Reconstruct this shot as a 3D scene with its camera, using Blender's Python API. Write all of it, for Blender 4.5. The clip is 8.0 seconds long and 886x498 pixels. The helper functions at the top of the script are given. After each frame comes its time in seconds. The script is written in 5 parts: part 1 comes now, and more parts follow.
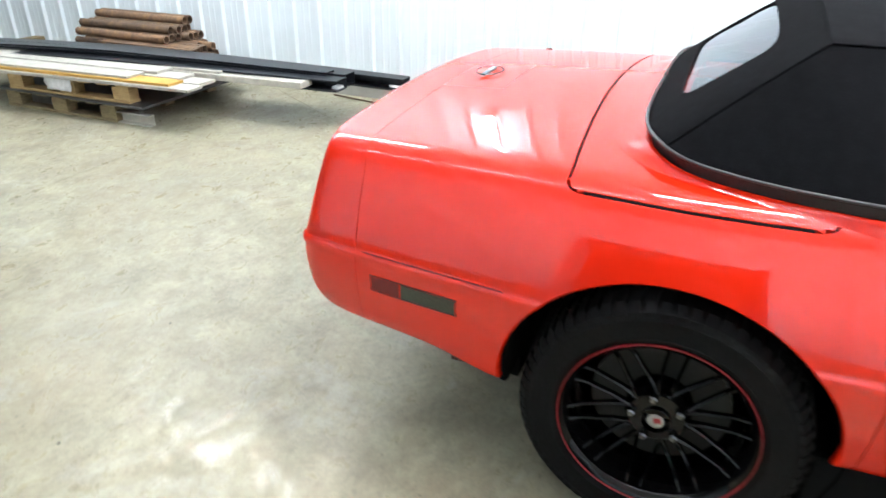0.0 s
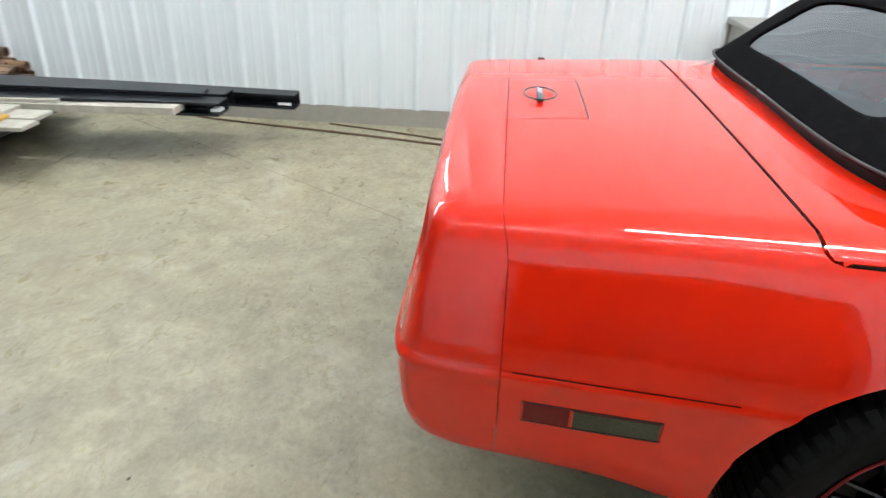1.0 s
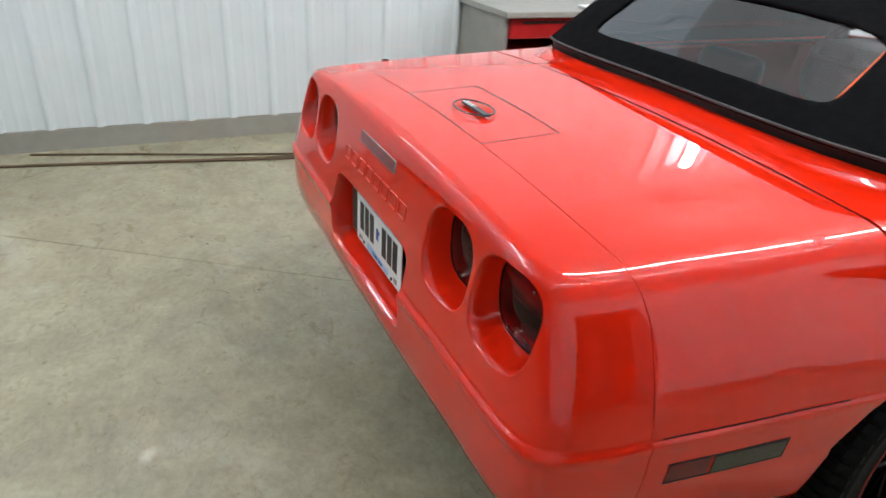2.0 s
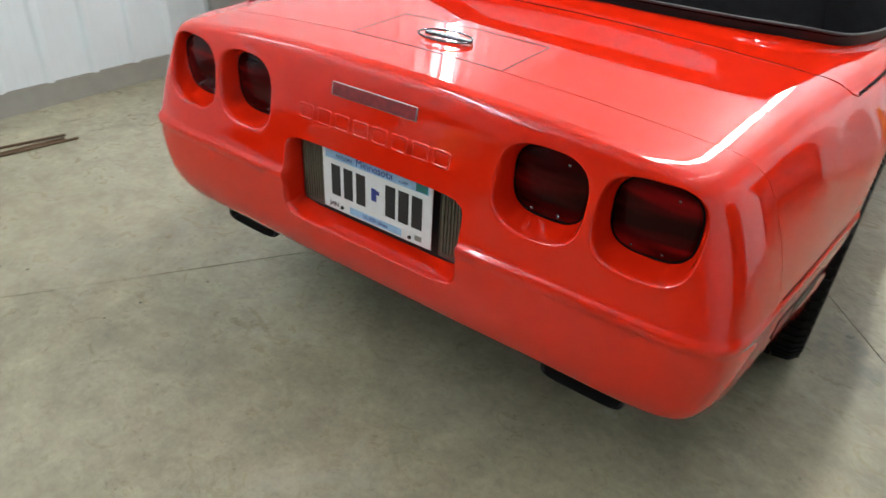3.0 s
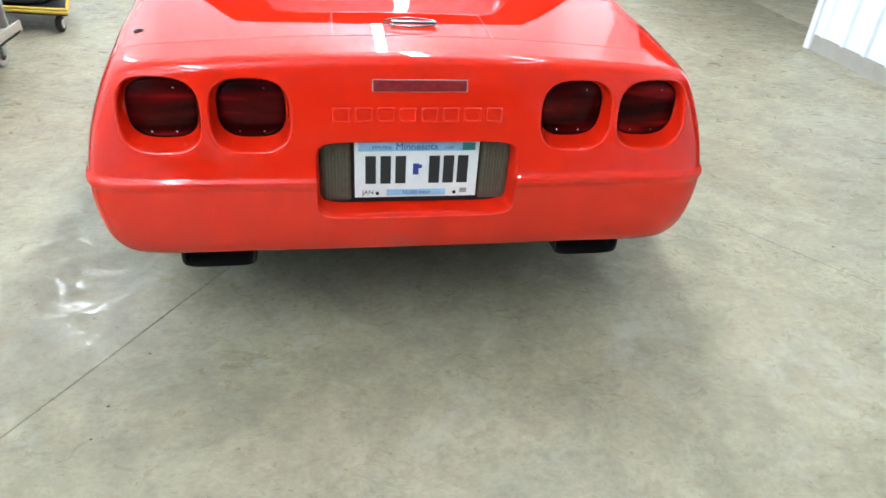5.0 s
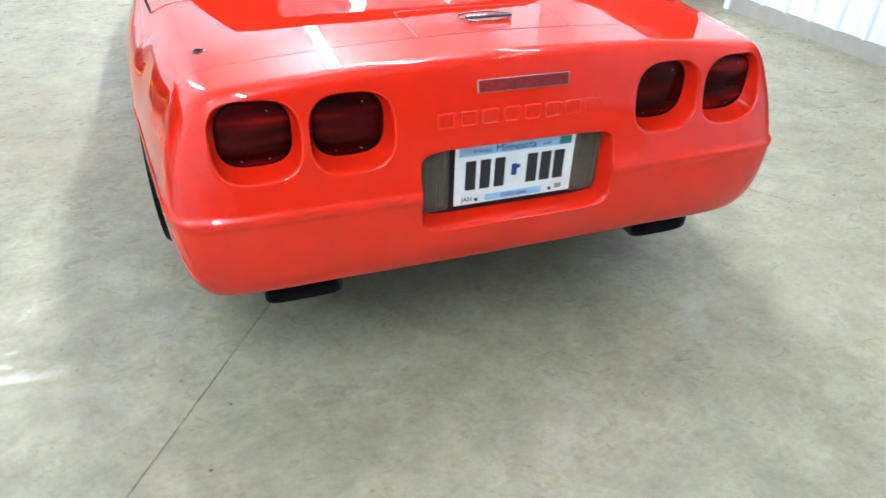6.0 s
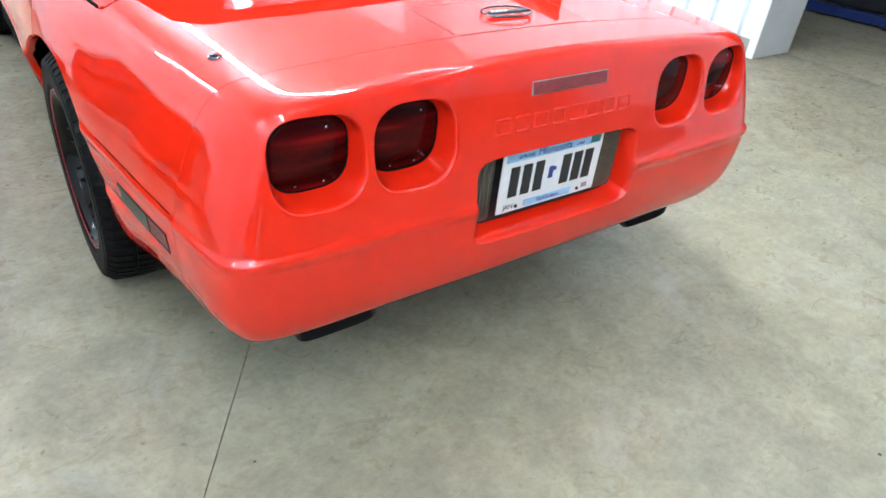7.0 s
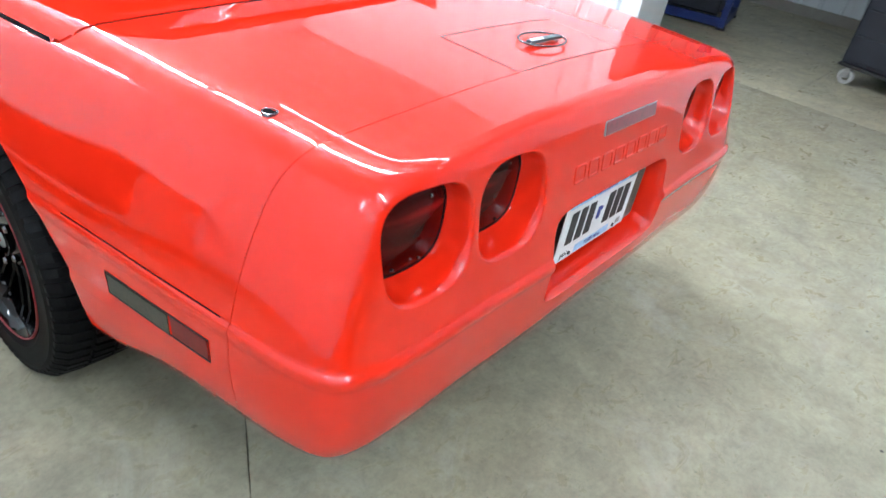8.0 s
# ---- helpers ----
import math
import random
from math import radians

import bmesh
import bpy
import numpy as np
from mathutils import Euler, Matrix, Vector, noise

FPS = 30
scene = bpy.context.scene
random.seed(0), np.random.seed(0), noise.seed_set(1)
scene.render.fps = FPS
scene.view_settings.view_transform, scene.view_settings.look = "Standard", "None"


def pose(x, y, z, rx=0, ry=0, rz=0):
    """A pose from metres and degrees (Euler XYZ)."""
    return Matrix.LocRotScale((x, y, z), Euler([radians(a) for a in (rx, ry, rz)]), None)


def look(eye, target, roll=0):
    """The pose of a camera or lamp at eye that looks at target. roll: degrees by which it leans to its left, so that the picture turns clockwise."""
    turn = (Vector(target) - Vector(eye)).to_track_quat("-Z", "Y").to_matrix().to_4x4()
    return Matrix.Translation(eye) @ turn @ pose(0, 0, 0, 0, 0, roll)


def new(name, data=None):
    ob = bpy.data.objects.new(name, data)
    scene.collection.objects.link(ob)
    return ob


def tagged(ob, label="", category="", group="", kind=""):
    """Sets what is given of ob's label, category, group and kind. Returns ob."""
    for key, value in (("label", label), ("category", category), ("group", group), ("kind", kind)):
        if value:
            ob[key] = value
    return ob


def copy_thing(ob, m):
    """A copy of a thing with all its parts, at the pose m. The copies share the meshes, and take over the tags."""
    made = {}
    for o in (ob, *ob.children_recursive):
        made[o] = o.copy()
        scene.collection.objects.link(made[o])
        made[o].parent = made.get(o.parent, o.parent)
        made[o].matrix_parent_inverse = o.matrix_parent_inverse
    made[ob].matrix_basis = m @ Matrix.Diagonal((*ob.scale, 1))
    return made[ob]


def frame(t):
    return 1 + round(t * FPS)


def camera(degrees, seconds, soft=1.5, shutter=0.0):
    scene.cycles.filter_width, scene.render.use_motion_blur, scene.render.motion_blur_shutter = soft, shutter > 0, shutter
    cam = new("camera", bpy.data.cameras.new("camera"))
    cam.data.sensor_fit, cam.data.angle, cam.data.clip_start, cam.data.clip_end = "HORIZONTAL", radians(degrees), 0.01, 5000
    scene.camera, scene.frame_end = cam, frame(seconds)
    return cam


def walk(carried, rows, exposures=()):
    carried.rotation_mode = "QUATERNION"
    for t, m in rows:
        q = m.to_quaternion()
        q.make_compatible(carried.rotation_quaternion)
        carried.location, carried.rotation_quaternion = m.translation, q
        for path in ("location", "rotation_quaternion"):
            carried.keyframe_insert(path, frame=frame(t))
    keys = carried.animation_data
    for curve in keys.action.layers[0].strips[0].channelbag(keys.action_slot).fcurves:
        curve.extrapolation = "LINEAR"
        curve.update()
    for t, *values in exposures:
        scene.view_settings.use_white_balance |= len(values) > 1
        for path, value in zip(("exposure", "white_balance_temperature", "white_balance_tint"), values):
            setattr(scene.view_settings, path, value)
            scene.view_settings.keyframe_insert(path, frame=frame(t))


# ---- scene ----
cam = camera(66.66, 8.0, shutter=0.3)

PATH = [
    (0, (2.114, 0.934, 1.365), (0.468, 0.258, 0.453), 0.9),
    (0.5, (1.907, 0.512, 1.346), (0.206, -0.061, 0.465), -2.1),
    (1, (1.772, 0.128, 1.318), (-0.002, -0.020, 0.405), 1.8),
    (1.2, (1.724, -0.017, 1.347), (-0.053, 0.005, 0.426), 2.2),
    (2.3, (1.216, -0.677, 1.319), (-0.205, 0.334, 0.339), 4.4),
    (2.5, (1.128, -0.783, 1.328), (-0.175, 0.339, 0.307), 4.6),
    (3, (0.857, -0.986, 1.276), (-0.099, 0.405, 0.205), 3.4),
    (3.5, (0.656, -1.162, 1.289), (0.135, 0.470, 0.258), 4.6),
    (4, (0.464, -1.374, 1.301), (0.260, 0.281, 0.198), 4.6),
    (4.2, (0.332, -1.415, 1.294), (0.216, 0.252, 0.188), 4.0),
    (5.3, (-0.369, -1.529, 1.342), (0.085, 0.099, 0.272), 5.0),
    (5.5, (-0.459, -1.501, 1.343), (0.053, 0.110, 0.275), 5.3),
    (6, (-0.671, -1.307, 1.308), (-0.077, 0.253, 0.204), 1.9),
    (6.5, (-0.873, -1.115, 1.303), (0.001, 0.321, 0.221), 5.8),
    (7, (-1.058, -0.963, 1.272), (-0.015, 0.335, 0.165), 6.5),
    (7.5, (-1.126, -0.699, 1.205), (0.072, 0.457, 0.095), 7.1),
    (8, (-1.241, -0.485, 1.230), (0.154, 0.474, 0.166), 10.8),
]
EXPOSURES = [(0, 0.21, 5950, 10), (0.5, 0.07, 6000, 10), (1, -0.35, 6250, 10), (1.2, -0.44, 6300, 10), (2.3, -0.79, 6200, 9), (2.5, -0.8, 6200, 9), (3, -0.74, 6250, 9), (3.5, -0.64, 6200, 9),
             (4, -0.42, 6100, 9), (4.2, -0.35, 6100, 9), (5.3, -0.03, 5600, 7), (5.5, -0.03, 5550, 7), (6.5, -0.01, 5600, 7), (7, 0.03, 5600, 9), (7.5, 0.02, 5600, 9), (8, -0.07, 5600, 9)]
walk(cam, [(t, look(eye, target, roll)) for t, eye, target, roll in PATH], EXPOSURES)

# ---- world and lights ----
world = bpy.data.worlds.new("world")
scene.world = world
world.use_nodes = True
world.node_tree.nodes["Background"].inputs[0].default_value = (0.75, 0.82, 0.9, 1)
world.node_tree.nodes["Background"].inputs[1].default_value = 0.15

TUBE_STRENGTH = 92.0


# ---- materials ----
def material(name, color, rough=0.5, metal=0.0, coat=0.0, coat_rough=0.03, spec=0.5, emit=None, strength=0.0, transmission=0.0, ior=1.45, coat_ior=1.5):
    m = bpy.data.materials.new(name)
    m.use_nodes = True
    b = m.node_tree.nodes["Principled BSDF"]
    b.inputs["Base Color"].default_value = (*color, 1)
    b.inputs["Roughness"].default_value = rough
    b.inputs["Metallic"].default_value = metal
    b.inputs["Coat Weight"].default_value = coat
    b.inputs["Coat Roughness"].default_value = coat_rough
    b.inputs["Coat IOR"].default_value = coat_ior
    b.inputs["Specular IOR Level"].default_value = spec
    b.inputs["Transmission Weight"].default_value = transmission
    b.inputs["IOR"].default_value = ior
    if emit:
        b.inputs["Emission Color"].default_value = (*emit, 1)
        b.inputs["Emission Strength"].default_value = strength
    return m


def node(m, kind, **values):
    n = m.node_tree.nodes.new(kind)
    for key, value in values.items():
        n.inputs[key.replace("_", " ")].default_value = value
    return n


def link(m, a, out, b, inp):
    m.node_tree.links.new(a.outputs[out], b.inputs[inp])


def ramp(m, source, out, stops):
    r = m.node_tree.nodes.new("ShaderNodeValToRGB")
    link(m, source, out, r, "Fac")
    e = r.color_ramp.elements
    while len(e) < len(stops):
        e.new(0.5)
    for el, (pos, col) in zip(e, stops):
        el.position = pos
        el.color = (*col, 1) if len(col) == 3 else (col[0], col[0], col[0], 1)
    return r


def mix(m, kind, fac, a, b):
    n = m.node_tree.nodes.new("ShaderNodeMix")
    n.data_type, n.blend_type = "RGBA", kind
    if isinstance(fac, tuple):
        m.node_tree.links.new(fac[0].outputs[fac[1]], n.inputs[0])
    else:
        n.inputs[0].default_value = fac
    for src, k in ((a, 6), (b, 7)):
        if isinstance(src, tuple) and not isinstance(src[0], float):
            m.node_tree.links.new(src[0].outputs[src[1]], n.inputs[k])
        else:
            n.inputs[k].default_value = (*src, 1)
    return n


def base(m, n, out="Color"):
    link(m, n, out, m.node_tree.nodes["Principled BSDF"], "Base Color")


def grain(m, scale=60.0, detail=6.0, amount=0.15, bump=0.0, dist=0.002, stretch=(1, 1, 1)):
    """Two scales of brightness variation on the base colour, and a fine relief."""
    b = m.node_tree.nodes["Principled BSDF"]
    col = tuple(b.inputs["Base Color"].default_value)[:3]
    tc = m.node_tree.nodes.new("ShaderNodeTexCoord")
    mp = m.node_tree.nodes.new("ShaderNodeMapping")
    mp.inputs["Scale"].default_value = stretch
    link(m, tc, "Object", mp, "Vector")
    fine = node(m, "ShaderNodeTexNoise", Scale=scale, Detail=detail, Roughness=0.6)
    big = node(m, "ShaderNodeTexNoise", Scale=scale / 12, Detail=4.0, Roughness=0.55)
    link(m, mp, "Vector", fine, "Vector")
    link(m, mp, "Vector", big, "Vector")
    lo, hi = tuple(c * (1 - amount) for c in col), tuple(min(1, c * (1 + amount)) for c in col)
    r1 = ramp(m, fine, "Fac", [(0.3, lo), (0.7, hi)])
    r2 = ramp(m, big, "Fac", [(0.3, (1 - amount,)), (0.7, (1.0,))])
    mx = mix(m, "MULTIPLY", 1.0, (r1, "Color"), (r2, "Color"))
    base(m, mx, "Result")
    if bump:
        bp = node(m, "ShaderNodeBump", Strength=bump, Distance=dist)
        link(m, fine, "Fac", bp, "Height")
        link(m, bp, "Normal", b, "Normal")
    return m


def concrete_floor(name="concrete_floor", tone=1.0):
    m = material(name, (0.45, 0.43, 0.37), 0.42)
    b = m.node_tree.nodes["Principled BSDF"]
    tc = m.node_tree.nodes.new("ShaderNodeTexCoord")

    def noise(scale, detail, rough, distortion=0.0, stretch=None):
        n = node(m, "ShaderNodeTexNoise", Scale=scale, Detail=detail, Roughness=rough, Distortion=distortion)
        if stretch:
            mp = m.node_tree.nodes.new("ShaderNodeMapping")
            mp.inputs["Scale"].default_value = stretch
            mp.inputs["Rotation"].default_value = (0, 0, 0.6)
            link(m, tc, "Object", mp, "Vector")
            link(m, mp, "Vector", n, "Vector")
        else:
            link(m, tc, "Object", n, "Vector")
        return n

    def floor_oval(x, y, turn, wide, long):
        """1 in the middle of an oval on the floor, falling to 0 at its edge."""
        mp = m.node_tree.nodes.new("ShaderNodeMapping")
        mp.vector_type = "TEXTURE"
        mp.inputs["Location"].default_value = (x, y, 0)
        mp.inputs["Rotation"].default_value = (0, 0, radians(turn))
        mp.inputs["Scale"].default_value = (wide, long, 1)
        g = m.node_tree.nodes.new("ShaderNodeTexGradient")
        g.gradient_type = "SPHERICAL"
        link(m, tc, "Object", mp, "Vector")
        link(m, mp, "Vector", g, "Vector")
        return g

    warp = noise(0.9, 5.0, 0.6, 0.6)
    blotch = noise(2.6, 7.0, 0.66, 0.9)
    mott = noise(6.5, 9.0, 0.68, 0.35)
    scuff = noise(11.0, 12.0, 0.74, 0.5)
    trowel = noise(9.0, 8.0, 0.7, 1.4, (1.0, 1.7, 1.0))
    fine = noise(46.0, 9.0, 0.75)
    dust = noise(2.3, 10.0, 0.72, 0.8)
    speck = noise(38.0, 2.0, 0.5)
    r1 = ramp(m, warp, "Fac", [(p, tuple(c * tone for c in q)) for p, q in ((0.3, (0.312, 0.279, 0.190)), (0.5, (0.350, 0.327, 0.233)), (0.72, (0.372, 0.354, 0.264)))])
    col = r1, "Color"
    for n, stops in ((blotch, [(0.32, (0.80, 0.805, 0.82)), (0.46, (0.95, 0.95, 0.95)), (0.66, (1.08, 1.08, 1.07))]),
                     (mott, [(0.30, (0.83, 0.83, 0.835)), (0.48, (0.96, 0.96, 0.95)), (0.72, (1.13, 1.13, 1.11))]),
                     (scuff, [(0.30, (0.81, 0.815, 0.83)), (0.46, (0.97, 0.97, 0.97)), (0.66, (1.10, 1.09, 1.07))]),
                     (trowel, [(0.34, (0.92, 0.92, 0.93)), (0.5, (1.0, 1.0, 1.0)), (0.68, (1.07, 1.07, 1.06))]),
                     (fine, [(0.28, (0.78, 0.79, 0.82)), (0.5, (0.99, 0.99, 0.99)), (0.75, (1.14, 1.13, 1.10))]),
                     (speck, [(0.24, (0.66, 0.66, 0.66)), (0.30, (1.0, 1.0, 1.0))])):
        mx = mix(m, "MULTIPLY", 1.0, col, (ramp(m, n, "Fac", stops), "Color"))
        col = mx, "Result"
    mx = mix(m, "MIX", (ramp(m, dust, "Fac", [(0.56, (0.0,)), (0.74, (0.55,))]), "Color"), col, (0.48, 0.468, 0.405))
    col = mx, "Result"
    # a dark broken patch by the car's wheel
    edge = ramp(m, floor_oval(1.02, 1.00, 20, 0.22, 0.30), "Fac", [(0.02, (0.0,)), (0.55, (1.0,))])
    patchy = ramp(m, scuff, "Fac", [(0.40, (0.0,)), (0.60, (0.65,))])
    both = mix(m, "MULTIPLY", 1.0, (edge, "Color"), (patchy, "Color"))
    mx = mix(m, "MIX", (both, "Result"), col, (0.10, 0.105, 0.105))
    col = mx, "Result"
    base(m, *col)
    rr = ramp(m, trowel, "Fac", [(0.44, (0.56,)), (0.54, (0.42,)), (0.63, (0.17,))])
    link(m, rr, "Color", b, "Roughness")
    bp = node(m, "ShaderNodeBump", Strength=0.16, Distance=0.003)
    link(m, mott, "Fac", bp, "Height")
    link(m, bp, "Normal", b, "Normal")
    return m


def car_paint():
    m = material("red_paint", (0.68, 0.016, 0.0025), 0.45, coat=1.0, coat_rough=0.02, spec=0.0, coat_ior=1.56)
    tc = m.node_tree.nodes.new("ShaderNodeTexCoord")
    dust = node(m, "ShaderNodeTexNoise", Scale=7.0, Detail=8.0, Roughness=0.7)
    peel = node(m, "ShaderNodeTexNoise", Scale=260.0, Detail=2.0)
    for n in (dust, peel):
        link(m, tc, "Object", n, "Vector")
    r = ramp(m, dust, "Fac", [(0.3, (0.66, 0.0145, 0.0022)), (0.7, (0.70, 0.0175, 0.003))])
    base(m, r)
    b = m.node_tree.nodes["Principled BSDF"]
    rr = ramp(m, dust, "Fac", [(0.4, (0.0,)), (0.8, (0.012,))])
    link(m, rr, "Color", b, "Coat Roughness")
    bp = node(m, "ShaderNodeBump", Strength=0.006, Distance=0.001)
    link(m, peel, "Fac", bp, "Height")
    link(m, bp, "Normal", b, "Coat Normal")
    return m


def lens_material():
    """Smoked red lens; its bands of deeper and brighter red paint in reflected streaks and glow."""
    m = material("smoked_red_lens", (0.06, 0.003, 0.004), 0.05, spec=0.13)
    tc = m.node_tree.nodes.new("ShaderNodeTexCoord")
    mp = m.node_tree.nodes.new("ShaderNodeMapping")
    mp.inputs["Scale"].default_value = (3, 3, 24)
    link(m, tc, "Object", mp, "Vector")
    n = node(m, "ShaderNodeTexNoise", Scale=1.0, Detail=2.0, Roughness=0.4)
    link(m, mp, "Vector", n, "Vector")
    r = ramp(m, n, "Fac", [(0.38, (0.014, 0.0008, 0.001)), (0.54, (0.055, 0.0016, 0.002)), (0.66, (0.22, 0.005, 0.005))])
    base(m, r)
    return m


def clear_sheet(name, ior, rough):
    """Thin clear window sheet: light goes straight through, with a gloss that grows towards a grazing view."""
    m = material(name, (0.7, 0.74, 0.76), 0.02)
    out = m.node_tree.nodes["Material Output"]
    clear = m.node_tree.nodes.new("ShaderNodeBsdfTransparent")
    clear.inputs["Color"].default_value = (0.76, 0.79, 0.80, 1)
    gloss = m.node_tree.nodes.new("ShaderNodeBsdfGlossy")
    gloss.inputs["Roughness"].default_value = rough
    gloss.inputs["Color"].default_value = (0.9, 0.95, 1.0, 1)
    fres = m.node_tree.nodes.new("ShaderNodeFresnel")
    fres.inputs["IOR"].default_value = ior
    both = m.node_tree.nodes.new("ShaderNodeMixShader")
    link(m, fres, "Factor" if "Factor" in fres.outputs else "Fac", both, 0)
    m.node_tree.links.new(clear.outputs[0], both.inputs[1])
    m.node_tree.links.new(gloss.outputs[0], both.inputs[2])
    m.node_tree.links.new(both.outputs[0], out.inputs["Surface"])
    return m


def rusty_steel():
    m = material("rusty_steel", (0.16, 0.09, 0.055), 0.7, metal=0.3)
    tc = m.node_tree.nodes.new("ShaderNodeTexCoord")
    info = m.node_tree.nodes.new("ShaderNodeObjectInfo")
    n = node(m, "ShaderNodeTexNoise", Scale=14.0, Detail=8.0, Roughness=0.7)
    link(m, tc, "Object", n, "Vector")
    r = ramp(m, n, "Fac", [(0.25, (0.06, 0.05, 0.045)), (0.5, (0.17, 0.120, 0.085)), (0.72, (0.30, 0.195, 0.10))])
    t = ramp(m, info, "Random", [(0.0, (0.65, 0.62, 0.6)), (1.0, (1.25, 1.1, 0.95))])
    mx = mix(m, "MULTIPLY", 1.0, (r, "Color"), (t, "Color"))
    base(m, mx, "Result")
    return m


def wood(name, light, dark):
    m = material(name, light, 0.75)
    tc = m.node_tree.nodes.new("ShaderNodeTexCoord")
    mp = m.node_tree.nodes.new("ShaderNodeMapping")
    mp.inputs["Scale"].default_value = (1, 1, 6)
    info = m.node_tree.nodes.new("ShaderNodeObjectInfo")
    n = node(m, "ShaderNodeTexNoise", Scale=9.0, Detail=8.0, Roughness=0.7, Distortion=1.2)
    link(m, tc, "Object", mp, "Vector")
    link(m, mp, "Vector", n, "Vector")
    r = ramp(m, n, "Fac", [(0.3, dark), (0.65, light)])
    t = ramp(m, info, "Random", [(0.0, (0.8,)), (1.0, (1.12,))])
    mx = mix(m, "MULTIPLY", 1.0, (r, "Color"), (t, "Color"))
    base(m, mx, "Result")
    return m


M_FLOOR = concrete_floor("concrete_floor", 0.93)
# the same concrete with its tone raised, for the floor past the joint
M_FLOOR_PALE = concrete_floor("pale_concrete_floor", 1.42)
M_KERB = grain(material("concrete_kerb", (0.34, 0.335, 0.30), 0.85), 14, 6, 0.07, 0.1)
M_JOINT = grain(material("joint_dirt", (0.23, 0.205, 0.145), 0.9), 60, 6, 0.4)
M_SIDING = grain(material("white_siding", (0.775, 0.85, 0.89), 0.38, spec=0.5), 3.0, 5, 0.03)
M_CEIL = grain(material("white_ceiling", (0.72, 0.73, 0.73), 0.6), 3.0, 4, 0.03)
M_TRIM = grain(material("white_trim", (0.74, 0.77, 0.80), 0.4), 4.0, 4, 0.04)
M_DOOR = grain(material("door_white", (0.79, 0.80, 0.80), 0.45), 5.0, 4, 0.03)
M_RUBBER = grain(material("black_rubber", (0.018, 0.018, 0.019), 0.62), 90, 6, 0.3, 0.15)
M_TYRE = grain(material("tyre_rubber", (0.0065, 0.0065, 0.0068), 0.6, spec=0.10), 130, 6, 0.35, 0.25)
M_PAINT = car_paint()
M_LENS = lens_material()
M_BRAKE = grain(material("brake_lens", (0.22, 0.010, 0.014), 0.3, coat=0.45), 90, 4, 0.3)
M_MARK_RED = grain(material("dull_red_lens", (0.16, 0.008, 0.008), 0.35, coat=0.15, spec=0.2), 200)
M_MARK_GREY = grain(material("smoked_grey_lens", (0.060, 0.056, 0.038), 0.4, coat=0.15, spec=0.2), 150, 4, 0.25)
M_BLACK = grain(material("black_plastic", (0.012, 0.012, 0.013), 0.5), 120, 4, 0.2)
M_WELL = material("wheel_well_black", (0.004, 0.004, 0.004), 0.9, spec=0.1)
M_GLOSS = material("gloss_black_wheel", (0.0018, 0.0018, 0.0020), 0.06, spec=0.28)
M_NUT = material("dark_chrome", (0.16, 0.16, 0.17), 0.15, metal=1.0)
M_CHROME = material("chrome", (0.72, 0.73, 0.74), 0.12, metal=1.0)
M_DISC = grain(material("brake_iron", (0.018, 0.018, 0.017), 0.5, metal=0.4), 60)
M_DULL = grain(material("dull_steel", (0.42, 0.42, 0.41), 0.42, metal=0.9), 80)
M_SLATE = grain(material("slate_enamel", (0.035, 0.045, 0.05), 0.3), 100)
M_STRIPE = material("red_stripe", (0.22, 0.006, 0.010), 0.4)
M_CLOTH = grain(material("black_canvas", (0.007, 0.0072, 0.0082), 0.9, spec=0.03), 420, 3, 0.4, 0.35, 0.0008)
M_PIPING = grain(material("grey_piping", (0.045, 0.045, 0.047), 0.5), 200)
M_LEATHER = grain(material("black_leather", (0.022, 0.021, 0.021), 0.5), 180, 5, 0.3, 0.25)
M_VINYL = clear_sheet("clear_vinyl", 2.3, 0.0)
M_GLASS = clear_sheet("clear_glass", 1.45, 0.0)
M_PLATE = grain(material("plate_white", (0.78, 0.80, 0.82), 0.4), 60, 4, 0.04)
M_PLATE_BLUE = grain(material("plate_light_blue", (0.34, 0.58, 0.82), 0.4), 60, 4, 0.12)
M_PLATE_INK = material("plate_black_ink", (0.02, 0.02, 0.022), 0.5)
M_PLATE_NAVY = material("plate_navy_ink", (0.03, 0.05, 0.28), 0.5)
M_STICKER = material("green_sticker", (0.03, 0.20, 0.20), 0.5)
M_REVERSE = grain(material("ribbed_clear_lens", (0.10, 0.095, 0.07), 0.3, spec=0.5), 60, 4, 0.2)
M_ORANGE = material("orange_edge", (0.60, 0.09, 0.01), 0.5)
M_STEELBLACK = grain(material("black_mill_steel", (0.030, 0.034, 0.042), 0.36, metal=0.6), 12, 7, 0.35)
M_RUST = rusty_steel()
M_PALLET = wood("pallet_wood", (0.50, 0.36, 0.17), (0.30, 0.19, 0.08))
M_PALLET_OLD = wood("weathered_pallet_wood", (0.33, 0.26, 0.14), (0.15, 0.115, 0.06))
M_BOARD = grain(material("primed_white_board", (0.47, 0.455, 0.40), 0.6), 20, 6, 0.16)
M_YBOARD = wood("yellow_board", (0.62, 0.38, 0.09), (0.42, 0.24, 0.05))
M_SHEET = grain(material("dark_steel_sheet", (0.14, 0.14, 0.145), 0.4, metal=0.6), 6, 8, 0.4)
M_TEAL = grain(material("teal_print", (0.05, 0.36, 0.30), 0.6), 30)
M_PAPER = grain(material("white_paper", (0.82, 0.82, 0.84), 0.7), 30)
M_ROD = grain(material("rusty_rod", (0.13, 0.085, 0.05), 0.6, metal=0.4), 50)
M_GREYPAINT = grain(material("grey_painted_steel", (0.31, 0.31, 0.285), 0.45), 8, 6, 0.1)
